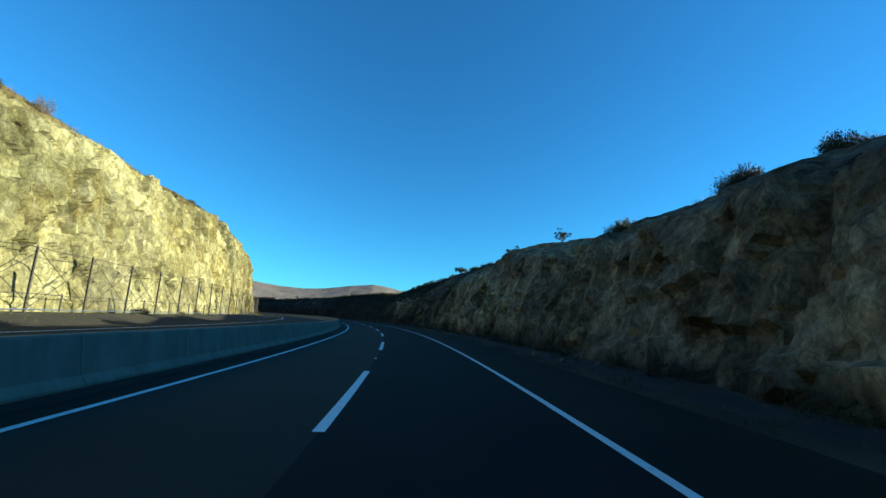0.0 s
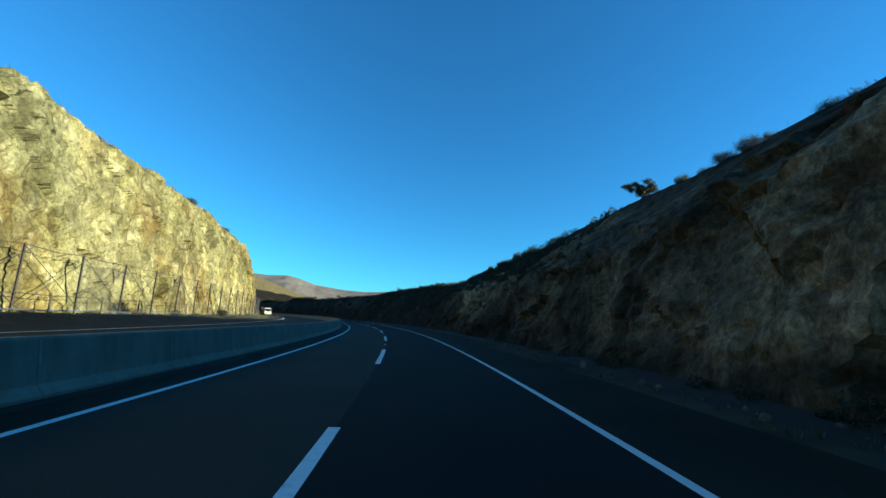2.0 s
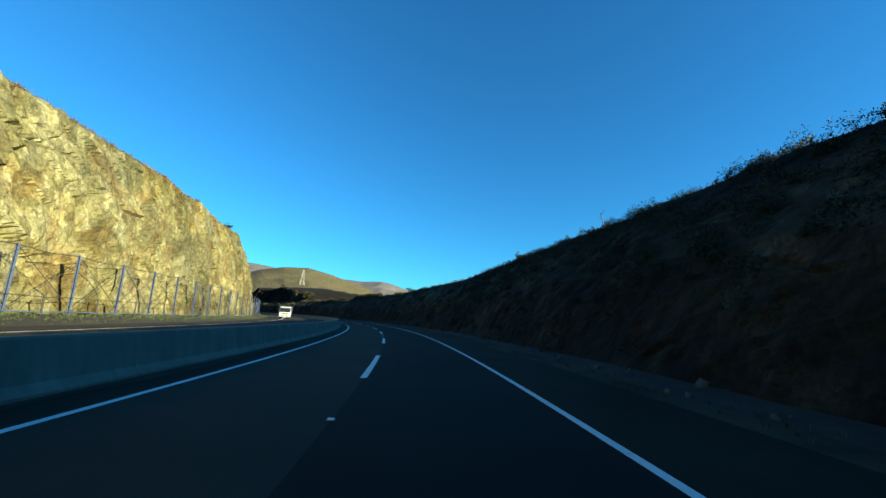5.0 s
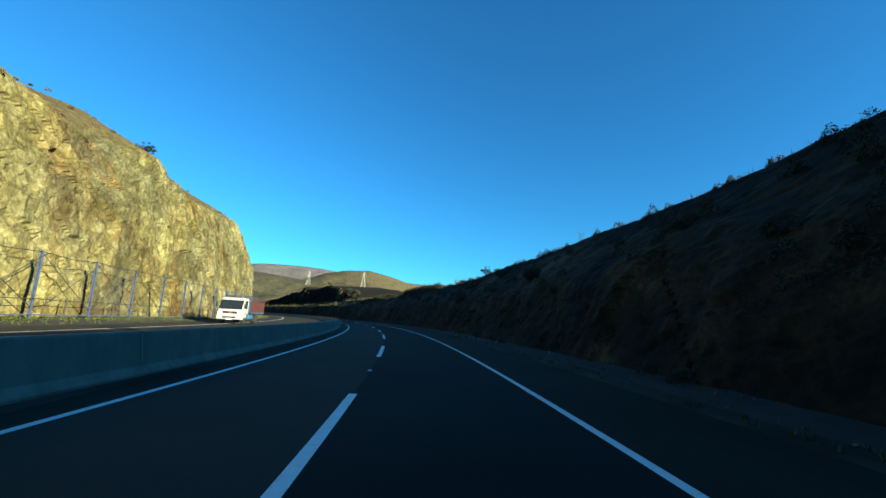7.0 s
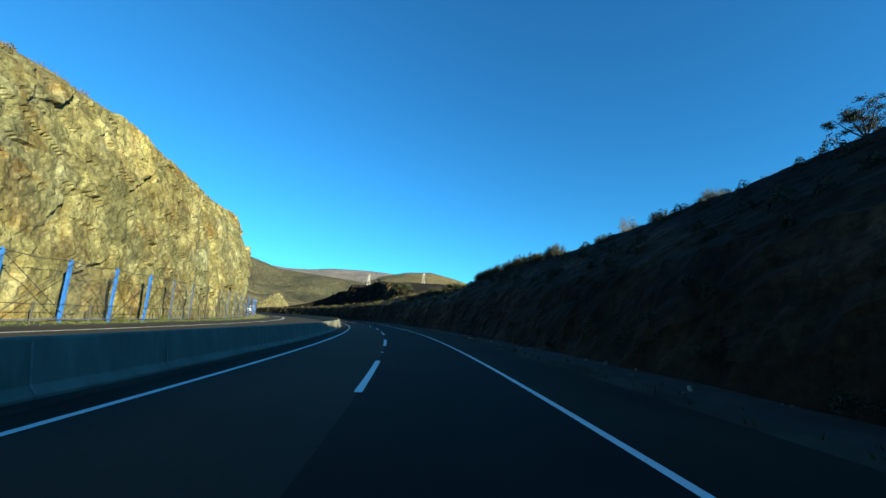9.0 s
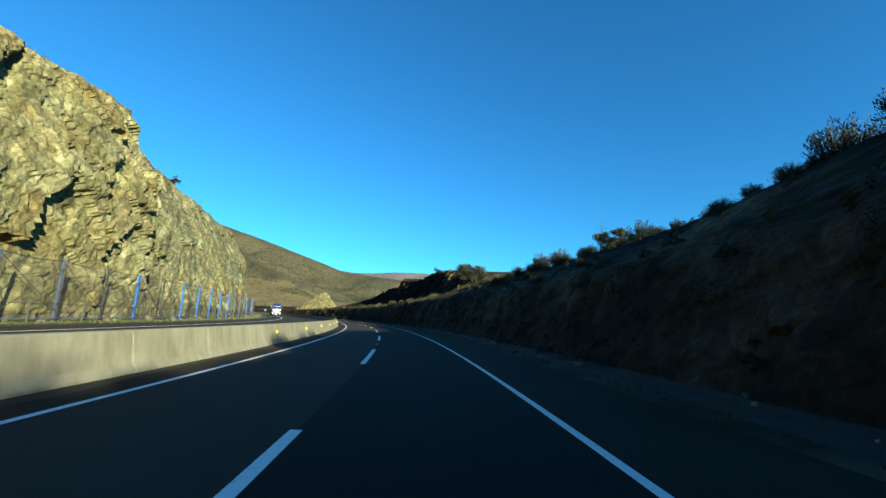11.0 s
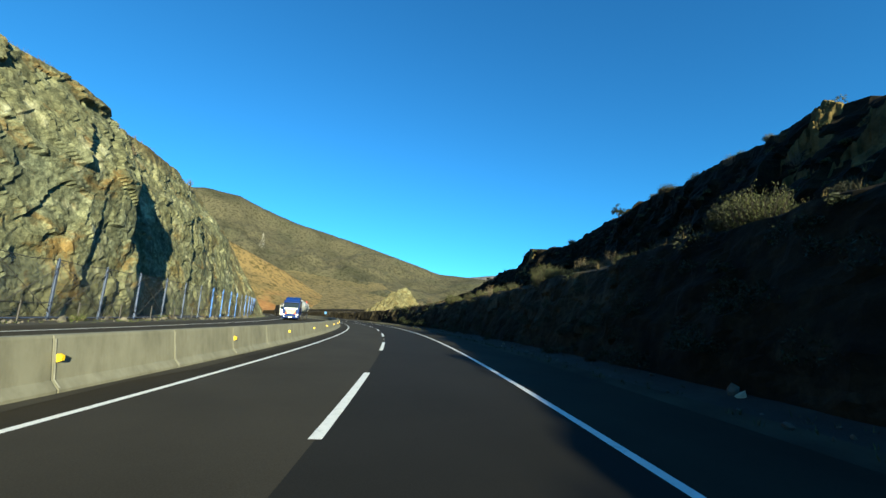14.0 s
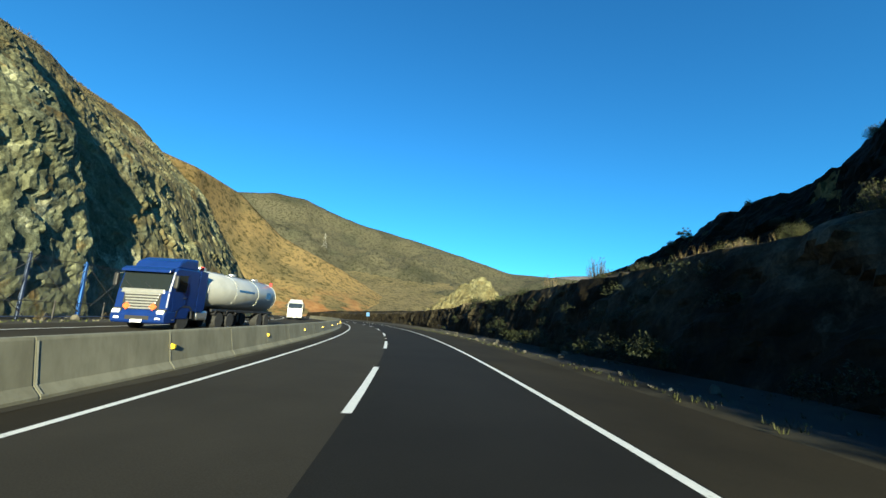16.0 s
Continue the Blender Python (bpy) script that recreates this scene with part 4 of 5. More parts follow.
for kind, s, a, size in (
        ("olive", 295.2, -9.8, 0.9), ("olive", 297, -10.3, 0.8), ("olive", 302.2, -9.7, 0.65), ("olive", 310, -9.6, 1.05), ("broom", 311.4, -10, 0.7), ("olive", 306.6, -10.2, 0.7), ("broom", 316.5, -9.6, 0.45), ("olive", 323.5, -9.6, 0.9),
        ("broom", 331.9, -9.7, 0.6), ("olive", 334.8, -9.7, 0.9), ("dry", 337.4, -9.6, 0.8), ("olive", 340.4, -9.7, 0.85), ("olive", 342, -10, 0.75), ("broom", 344.8, -9.6, 0.8), ("olive", 342.6, -12.6, 1.3), ("olive", 344.2, -14.5, 1.2), ("olive", 348.2, -13.5, 1.0),
        ("olive", 350.6, -9.3, 1.25), ("broom", 352.4, -9.5, 0.95), ("olive", 353.8, -9.6, 0.8)):
    grow(kind, s, a, size, sink=0.2)
for k in range(8):
    grow(chance.choice(("broom", "dry", "olive")), 272 + 18 * (k + chance.random()) / 8, -13.5 - chance.random(), chance.uniform(0.7, 0.95) if k < 5 else chance.uniform(0.3, 0.45))
    grow(chance.choice(("broom", "round", "olive")), 49 + 11 * (k + chance.random()) / 8, -13.8 - chance.random(), chance.uniform(0.35, 0.6))
for k in range(30):
    grow(chance.choice(("olive", "broom", "low", "dry", "low", "round")), 303 + 80 * (k + chance.random()) / 30, float(right_cols[4](303 + 80 * k / 30)) + chance.uniform(-1.5, 4.5), chance.uniform(0.35, 0.8))
# scrub scattered over the right-hand bank
for k in range(90):
    s = 2 + 398 * (k + chance.random()) / 90
    if chance.random() < 0.75:
        grow(chance.choice(("broom", "round", "low", "dry", "olive", "low")), s, -14.2 - chance.random() ** 2 * 4, chance.uniform(0.35, 0.7))
    if chance.random() < (0.5 if s > 62 else 0.0):
        grow(chance.choice(("round", "round", "low", "broom")), s + 1.1, chance.uniform(-13, -9.2), chance.uniform(0.5, 0.95), sink=0.25)
for k in range(26):
    s = 300 + 82 * (k + chance.random()) / 26
    grow(chance.choice(("olive", "dry", "low", "olive", "low")), s, chance.uniform(-13.5, -9.5), chance.uniform(0.35, 0.8))
# along the edge of the left-hand cliff
for kind, s, a, size in (("dry", 29.3, 26, 0.9), ("broom", 25, 26, 0.7), ("broom", 49, 25.5, 0.6), ("round", 57, 25.5, 0.45), ("round", 59.5, 27, 0.6), ("broom", 69.5, 26, 0.5), ("round", 118, 26, 0.7), ("round", 100, 27, 0.9),
                         ("dry", 101.5, 27, 0.7), ("olive", 108, 26, 0.6), ("tree", 192, 27.3, 0.75), ("olive", 198, 26, 0.5), ("dry", 201, 26, 0.6), ("tree", 298, 31, 0.7), ("dry", 351, 31, 0.8), ("dry", 371, 31, 0.8), ("dry", 405, 34, 0.9)):
    grow(kind, s, a, size)
# weeds and low bushes under the fence
for k in range(64):
    s = -5 + 410 * (k + chance.random()) / 64
    kind = "weed" if 125 < s < 320 and chance.random() < 0.75 else chance.choice(("low", "low", "round", "weed"))
    a = float(fence_a(s)) + chance.uniform(-0.5, 0.7)
    grow(kind, s, a, chance.uniform(0.35, 0.8), z=float(lift(s)) + 0.12)


def scrub(name, seed, n, spots, mat, label, leaf=0.08, per=250, high=0.8):
    """Low bushes nobody could count, as one mesh of leaf clumps."""
    g = np.random.default_rng(seed)
    r = random.Random(seed)
    cs = []
    for _ in range(n):
        s, a, z, size = spots(r)
        d = g.normal(size=(per, 3))
        d /= np.linalg.norm(d, axis=1)[:, None]
        d *= g.uniform(0.45, 1.0, (per, 1)) ** 0.5 * size * np.array((0.75, 0.75, high)) * (1 + 0.25 * np.sin(d[:, :1] * 5 + seed))
        d[:, 2] = np.abs(d[:, 2])
        cs.append(d + np.array(at(s, a, z)))
    return tagged(new(name, leaves(np.concatenate(cs), leaf, seed, mat, name)), label, "scrub", kind="stuff")


def dense_right(g):
    while True:
        s = g.uniform(60, 390)
        if g.random() < float(np.interp(s, [60, 66, 78, 86, 96, 110, 150, 165, 262, 275, 300, 360, 375], [0.1, 0.6, 0.7, 1, 1, 1, 0.9, 0.4, 0.4, 0.5, 0.3, 0.3, 0.7])):
            break
    a = g.uniform(-15.5, -8.6) if g.random() < 0.75 else -14.4 - 1.5 * g.random()
    if 300 < s < 362:
        a = min(a, g.uniform(-15.5, -12.5))
    return s, a, top_of("bank_right", s, a) - 0.15, g.uniform(0.35, 1.1 if 92 < s < 132 else 0.75)


def thick_right(g):
    s = 70 + 85 * g.random() ** 1.3
    a = g.uniform(-14.3, -9.6 if s < 88 else -8.8)
    return s, a, top_of("bank_right", s, a) - 0.2, g.uniform(0.4, 1.0)


def foot_right(g):
    s = g.uniform(3, 395) if g.random() < 0.7 else g.uniform(300, 380)
    a = g.uniform(-7.3 if s < 62 else -8.7, -6.8)
    return s, a, (0.1 if s < 62 else top_of("bank_right", s, a)) - 0.1, g.uniform(0.25, 0.85)


def crest_left(g):
    s = g.uniform(0, 440)
    a = float(lca(s)) + g.uniform(-0.5, 12)
    return s, a, top_of("cliff_left", s, a) - 0.1, g.uniform(0.15, 0.5)


def upper_right(g):
    s = g.uniform(296, 395)
    a = float(right_cols[4](s)) + g.random() ** 0.7 * (-15.0 - float(right_cols[4](s))) - g.uniform(0, 1.5)
    return s, a, top_of("bank_right", s, a) - 0.12, g.uniform(0.15, 0.55)


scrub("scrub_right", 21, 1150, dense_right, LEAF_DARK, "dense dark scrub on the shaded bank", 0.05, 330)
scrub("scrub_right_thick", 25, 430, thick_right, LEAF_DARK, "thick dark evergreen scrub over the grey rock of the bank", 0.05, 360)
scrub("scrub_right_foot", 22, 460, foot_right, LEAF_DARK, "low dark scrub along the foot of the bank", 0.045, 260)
scrub("scrub_right_upper", 24, 420, upper_right, LEAF_OLIVE, "low olive scrub on the upper slope of the bank", 0.045, 170)
scrub("scrub_left", 23, 240, crest_left, LEAF_DRY, "dry low scrub over the edge of the cliff", 0.06, 170)
for root in KINDS.values():
    if root.matrix_basis == Matrix.Identity(4):
        root.matrix_basis = on_road(-30, -20, 6)


def dead_tree(s, a, high, seed):
    """A bare dry trunk with a few broken twigs."""
    g = random.Random(seed)
    root = tagged(new("dead_tree"), "bare grey dead trunk on the crest of the bank", "tree", "trees on the banks")
    trunk = Wood()
    pts = [(g.gauss(0, 0.02) * k, g.gauss(0, 0.02) * k, -0.3 + (high + 0.3) * k / 5) for k in range(6)]
    trunk.limb(pts, 0.05, 0.015, 6)
    part("trunk", trunk.mesh("trunk", TWIG), None, root)
    for k in range(6):
        f = g.uniform(0.55, 0.98)
        w, l = g.uniform(0, 6.283), g.uniform(0.2, 0.6)
        twig = Wood()
        twig.limb(((0, 0, high * f), (math.cos(w) * l * 0.5, math.sin(w) * l * 0.5, high * f + 0.1), (math.cos(w) * l, math.sin(w) * l, high * f + g.uniform(0.1, 0.35))), 0.014, 0.004, 4)
        part("twig", twig.mesh("twig", TWIG), None, root)
    root.matrix_basis = on_road(s, a, top_of("bank_right", s, a) - 0.1, g.uniform(0, 360))


dead_tree(258.4, -14.5, 2.6, 1)
dead_tree(176.5, -15, 1.2, 2)
dead_tree(288.5, -14.6, 0.7, 3)
dead_tree(130, -14.8, 1.6, 4)


def grass(name, seed, n, spots, high, mat, label):
    """Thin blades in tufts. spots(g) gives s, a, z."""
    g = random.Random(seed)
    vs, fs = [], []
    for _ in range(n):
        s, a, z = spots(g)
        c = at(s, a, z)
        for _ in range(7):
            w, h = g.uniform(0, 6.283), high * g.uniform(0.5, 1.2)
            o = Vector((math.cos(w), math.sin(w), 0))
            q = Vector((-o.y, o.x, 0)) * 0.012
            b = c + o * g.uniform(0, 0.1)
            i = len(vs)
            vs += [tuple(b - q), tuple(b + q), tuple(b + o * h * 0.4 + Vector((0, 0, h)))]
            fs.append((i, i + 1, i + 2))
    return tagged(new(name, mesh_of(name, vs, fs, mat)), label, "grass", kind="stuff")


def right_verge(g):
    s = g.uniform(0, 410)
    a = -5.35 - abs(g.gauss(0, 0.7)) if g.random() < 0.75 else g.uniform(-8, -6)
    return s, a, (0.02 if a > -6.2 else 0.02 + (-6.2 - a) * 0.12) - 0.03


def left_verge(g):
    s = g.uniform(0, 420) if g.random() < 0.3 else g.uniform(115, 320)
    a = g.uniform(17.5, 20.8) if g.random() < 0.3 else g.gauss(19.6, 0.6)
    return s, a, float(z_far(17.4)(s)) + (a - 17.4) * (float(lift(s)) + 0.1 - float(z_far(17.4)(s))) / 2.1 - 0.03


def right_crest(g):
    s = g.uniform(0, 400)
    a = -14.3 - abs(g.gauss(0, 1.2)) if s < 300 or g.random() < 0.7 else g.uniform(-12.5, -9.3)
    return s, a, top_of("bank_right", s, a) - 0.05


def left_crest(g):
    s = g.uniform(0, 420)
    a = float(lca(s)) + abs(g.gauss(0, 3.5))
    return s, a, top_of("cliff_left", s, a) - 0.05


# Verge blades take olive instead of straw: shade put into the grass colour.
grass("grass_right_verge", 1, 2400, right_verge, 0.12, LEAF_OLIVE, "dry grass along the shoulder's edge, darkened to olive for shade")
grass("grass_left_verge", 2, 7000, left_verge, 0.15, LEAF_GREEN, "short green and dry grass under the fence")
grass("grass_right_crest", 3, 5000, right_crest, 0.4, LEAF_DRY, "dry grass on the crest of the bank")
grass("grass_left_crest", 4, 4000, left_crest, 0.4, LEAF_DRY, "dry grass over the edge of the cliff")


# ---- loose stones ----
STONE = plain("loose_stone", (0.08, 0.072, 0.056), 0.9, spread=0.5, scale=1.2, bump=0.6)
STONE_PALE = plain("loose_stone_pale", (0.24, 0.225, 0.16), 0.9, spread=0.4, scale=1.2, bump=0.6)


def stones(name, seed, n, spots, sizes, mat, label):
    g = random.Random(seed)
    bm = bmesh.new()
    bmesh.ops.create_icosphere(bm, subdivisions=1, radius=1)
    base = np.array([v.co[:] for v in bm.verts])
    tri = np.array([[v.index for v in f.verts] for f in bm.faces])
    bm.free()
    vs, fs = [], []
    for k in range(n):
        s, a, z = spots(g)
        r = sizes[0] * (sizes[1] / sizes[0]) ** (g.random() ** 2.5)
        j = np.array([[g.uniform(0.6, 1.25)] * 3 for _ in base])
        m = np.array(Euler((g.random() * 6, g.random() * 6, g.random() * 6)).to_matrix())
        p = (base * j * np.array((1, g.uniform(0.6, 1), g.uniform(0.4, 0.8))) * r) @ m.T
        vs.append(p + np.array(at(s, a, z + r * 0.25)))
        fs.append(tri + k * len(base))
    return tagged(new(name, mesh_of(name, np.concatenate(vs), np.concatenate(fs), mat)), label, "stones", kind="stuff")


stones("stones_right", 5, 700, lambda g: (lambda s, a: (s, a, 0.02 + max(0, -6.2 - a) * 0.12))(g.uniform(0, 400), -5.8 - abs(g.gauss(0, 1.0))), (0.03, 0.22), STONE, "loose brown stones at the foot of the bank")
stones("stones_pale", 6, 160, lambda g: (lambda s, a: (s, a, 0.02 + max(0, -6.2 - a) * 0.12))(g.uniform(0, 400), -5.9 - abs(g.gauss(0, 0.9))), (0.03, 0.14), STONE_PALE, "pale loose stones on the gravel verge")
stones("stones_left", 7, 700, lambda g: (lambda s: (s, g.uniform(18.6, 22.5), float(lift(s)) + 0.1))(g.uniform(250, 410)), (0.06, 0.4), STONE, "fallen rock at the foot of the cliff")


# ---- rock outcrop by the road ahead ----
def outcrop(s0, a0, base, wide, deep, high, seed, label, n=60, mat=None, fine=1.0):
    """A broken rock: base is a height, or the name of the bank whose slope it grows out of."""
    x, y = np.meshgrid(np.linspace(-1, 1, n), np.linspace(-1, 1, n), indexing="ij")
    peak = np.clip(1 - np.hypot(np.where(x > 0.35, (x - 0.35) * 2.2, (x - 0.35) * 0.72), y) * 1.0, 0, 1) ** 0.8
    p = np.stack([x.ravel() * wide, y.ravel() * deep, seed + 0 * x.ravel()], 1)
    z = peak * high + (facets(p / (3.0 * fine), seed, 120.0).reshape(x.shape) * 1.1 + facets(p / (1.1 * fine), seed + 9, 120.0).reshape(x.shape) * 0.45) * np.clip(peak * 3, 0, 1) * min(1.0, high / 4)
    m = on_road(s0, a0, 0.0 if isinstance(base, str) else base)
    v = np.stack([x * wide, y * deep, z], -1).reshape(-1, 3) @ np.array(m.to_3x3()).T + np.array(m.translation)
    if isinstance(base, str):
        arc = np.arctan2(v[:, 1], v[:, 0] + BEND) * BEND
        out = BEND - np.hypot(v[:, 0] + BEND, v[:, 1])
        v[:, 2] += np.array([top_of(base, q, w) for q, w in zip(arc, out)]) - 0.75
    ob = new("rock_outcrop", mesh_of("rock_outcrop", v, quads(n, n), mat or CLIFF, {"soil": np.clip(0.75 - 0.6 * peak, 0, 1).ravel(), "grey": 0.45 + 0 * peak.ravel(), "rust": 0.4 + 0 * peak.ravel()}))
    return tagged(ob, label, "rock")


for s0, a0, wide, deep, high, seed in ((312.5, -18.6, 2.6, 1.6, 1.2, 51), (315.5, -19.3, 2.2, 1.5, 1.1, 57), (361.0, -26.2, 2.4, 1.7, 1.2, 63), (368.5, -28.6, 1.8, 1.5, 1.0, 69)):
    outcrop(s0, a0, "bank_right", wide, deep, high, seed, "ochre weathered rock on the bank's upper slope", 44, OCHRE, 0.5)
outcrop(433, -26, 0.6, 13, 12, 12.4, 31, "yellowish pointed rock outcrop beside the bend")


# ---- vehicles ----
BLUE_PAINT = plain("truck_blue", (0.006, 0.024, 0.125), 0.22, spread=0.12, scale=2)
WHITE_PAINT = plain("truck_white", (0.43, 0.43, 0.41), 0.3, spread=0.06, scale=2)
TANK_PAINT = plain("tank_white", (0.42, 0.42, 0.385), 0.35, spread=0.12, scale=1.2)
DARK = plain("truck_dark", (0.015, 0.015, 0.017), 0.6)
RUBBER = plain("tyre_rubber", (0.02, 0.02, 0.02), 0.85, spread=0.3)
ALLOY = plain("alloy", (0.45, 0.45, 0.45), 0.35, 0.8)
CHROME = plain("grille_silver", (0.5, 0.5, 0.48), 0.3, 0.7, spread=0.1)
RED_SIDE = plain("side_red", (0.085, 0.02, 0.018), 0.6, spread=0.3, scale=3)
RACK_BLUE = plain("rack_blue", (0.03, 0.13, 0.3), 0.5, spread=0.25, scale=3)
RACK_DARK = plain("rack_dark", (0.02, 0.026, 0.04), 0.6, spread=0.3, scale=3)
ORANGE = plain("placard_orange", (0.8, 0.12, 0.03), 0.5, spread=0.1)
SOFT_RED = plain("marker_red", (0.6, 0.03, 0.03), 0.4)
LAMP = plain("lamp_glass", (0.8, 0.8, 0.78), 0.12, spread=0.05)


def window_glass():
    m, t, b = material("window_glass")
    b.inputs["Base Color"].default_value = (0.015, 0.02, 0.022, 1)
    b.inputs["Roughness"].default_value = 0.06
    b.inputs["Specular IOR Level"].default_value = 0.7
    return m


GLASS = window_glass()


def shape(points, x0, x1, bevel=0.0):
    """A side outline (y, z) pulled across the width."""
    bm = bmesh.new()
    a = [bm.verts.new((x0, y, z)) for y, z in points]
    b = [bm.verts.new((x1, y, z)) for y, z in points]
    bm.faces.new(a)
    bm.faces.new(b[::-1])
    for i in range(len(points)):
        j = (i + 1) % len(points)
        bm.faces.new((a[j], a[i], b[i], b[j]))
    bmesh.ops.recalc_face_normals(bm, faces=bm.faces)
    if bevel:
        bmesh.ops.bevel(bm, geom=list(bm.edges), offset=bevel, segments=2, affect="EDGES", profile=0.5)
    return bm


def lathe_x(profile, n=24):
    """Rings (x, r) turned about the x axis."""
    bm = bmesh.new()
    rings = [[bm.verts.new((x, math.cos(2 * math.pi * j / n) * r, math.sin(2 * math.pi * j / n) * r)) for j in range(n)] for x, r in profile]
    for a, b in zip(rings, rings[1:]):
        for j in range(n):
            bm.faces.new((a[j], a[(j + 1) % n], b[(j + 1) % n], b[j]))
    bm.faces.new(rings[0][::-1])
    bm.faces.new(rings[-1])
    bmesh.ops.recalc_face_normals(bm, faces=bm.faces)
    return bm


def wheel(parent, x, y, r, w, rim_mat):
    """A wheel whose outer face looks away from the truck's middle."""
    k = 1 if x > 0 else -1
    tyre = part("wheel", lathe_x([(-w / 2, r * 0.62), (-w / 2, r * 0.92), (-w * 0.36, r), (w * 0.36, r), (w / 2, r * 0.92), (w / 2, r * 0.62)]), RUBBER, parent, "black rubber tyre")
    tyre.matrix_basis = pose(x, y, r)
    part("rim", lathe_x([(0.0, r * 0.6), (w * 0.44 * k, r * 0.61), (w * 0.46 * k, r * 0.55), (w * 0.2 * k, r * 0.45), (w * 0.24 * k, r * 0.2), (w * 0.42 * k, r * 0.16)]), rim_mat, tyre, "pale steel rim")
    return tyre


def bars(parent, x0, x1, y, z, mat):
    return part("number_plate", box(bmesh.new(), x0, y, z - 0.07, x1, y + 0.02, z + 0.07), mat, parent, "plain white plate")


def tractor(root, paint, high, grille_mat):
    """A cab-over tractor unit; its front is at y = 0 and it heads to +y."""
    cab = part("cab", shape([(0, 0.55), (0.03, 1.1), (0.0, 1.85), (-0.2, 2.92), (-0.42, 3.1), (-2.25, 3.16), (-2.3, 0.95), (-1.75, 0.95), (-1.65, 0.55)], -1.24, 1.24, 0.07), paint, root)
    if high:
        part("roof_fairing", shape([(-0.45, 3.08), (-0.72, 3.44), (-1.2, 3.66), (-2.2, 3.74), (-2.25, 3.1)], -1.08, 1.08, 0.1), paint, root)
        part("sun_visor", shape([(-0.08, 2.86), (0.14, 2.78), (0.13, 2.9), (-0.15, 3.06)], -1.16, 1.16, 0.02), paint, root)
        for x in (-1, 1):
            part("side_fairing", shape([(-2.28, 0.95), (-2.28, 3.2), (-2.95, 3.1), (-3.05, 1.2), (-2.9, 0.95)], x * 1.2, x * 1.24), paint, root)
    bumper = part("bumper", shape([(0.02, 0.32), (0.14, 0.42), (0.16, 0.75), (0.04, 0.95), (-0.75, 0.95), (-0.75, 0.4)], -1.25, 1.25, 0.05), paint, root)
    part("air_intake", box(bmesh.new(), -0.55, 0.13, 0.5, 0.55, 0.165, 0.68, 0.01), DARK, bumper, "dark slot in the bumper")
    for x in (-1, 1):
        lamp = part("headlight", shape([(0.0, 0.8), (0.172, 0.78), (0.16, 0.92), (0.08, 0.99), (0.0, 0.99)], x * 0.86, x * 1.2, 0.03), LAMP, root, "clear headlight")
        part("lamp_surround", box(bmesh.new(), x * 0.82, -0.1, 0.75, x * 1.23, 0.1, 1.03, 0.02), DARK, lamp, "black lamp housing")
        part("fog_lamp", box(bmesh.new(), x * 0.95 - 0.12, 0.1, 0.52, x * 0.95 + 0.12, 0.17, 0.62, 0.02), LAMP, bumper, "small clear fog lamp")
    grille = part("grille", shape([(0.0, 0.98), (0.05, 0.98), (0.045, 1.82), (0.0, 1.86)], -0.86, 0.86, 0.01), grille_mat[0], root)
    for k in range(6):
        z = 1.0 + 0.135 * k
        w = 0.62 + 0.04 * k
        part("slat", box(bmesh.new(), -w, 0.04, z, w, 0.095, z + 0.085, 0.015), grille_mat[1], grille, "horizontal grille slat")
    part("windscreen", shape([(0.03, 1.92), (-0.15, 2.84), (-0.3, 2.84), (-0.1, 1.92)], -1.15, 1.15, 0.02), GLASS, root, "dark windscreen glass")
    for x in (-0.45, 0.45):
        part("wiper", rod(bmesh.new(), (x, 0.05, 1.92), (x + 0.5, -0.03, 2.3), 0.012, 4), DARK, root, "black wiper")
    for x in (-1.25, 1.25):
        k = 1 if x > 0 else -1
        door = part("door", shape([(-0.3, 0.98), (-0.22, 1.85), (-0.36, 2.85), (-1.3, 2.9), (-1.35, 1.3), (-1.1, 1.25), (-0.7, 0.98)], x - 0.012, x + 0.006 * k), paint, root)
        part("side_window", shape([(-0.34, 1.92), (-0.44, 2.72), (-1.18, 2.78), (-1.18, 1.92)], x - 0.005, x + 0.016 * k), GLASS, door, "dark side window")
        part("door_handle", box(bmesh.new(), x, -1.25, 1.6, x + 0.035 * k, -1.05, 1.65, 0.008), DARK, door, "black door handle")
        mirror = part("mirror", box(bmesh.new(), x + 0.08 * k, -0.12, 2.05, x + 0.28 * k, 0.04, 2.68, 0.05), DARK, root, "black wing mirror")
        part("mirror_arm", rod(bmesh.new(), (x - 0.02 * k, -0.15, 2.72), (x + 0.2 * k, -0.05, 2.62), 0.025), DARK, mirror)
        part("mudguard", shape([(-0.62, 0.6), (-0.7, 1.05), (-1.0, 1.25), (-1.7, 1.25), (-2.0, 1.05), (-2.1, 0.6), (-2.0, 0.6), (-1.9, 1.0), (-1.65, 1.15), (-1.05, 1.15), (-0.8, 1.0), (-0.72, 0.6)], x - 0.32 * k, x), DARK, root)
        part("door_step", box(bmesh.new(), x - 0.2 * k, -0.62, 0.5, x, -0.25, 0.56, 0.01), ALLOY, root)
        wheel(root, x - 0.2 * k, -1.35, 0.5, 0.32, ALLOY)
    bars(root, -0.26, 0.26, 0.165, 0.44, LAMP)
    return cab


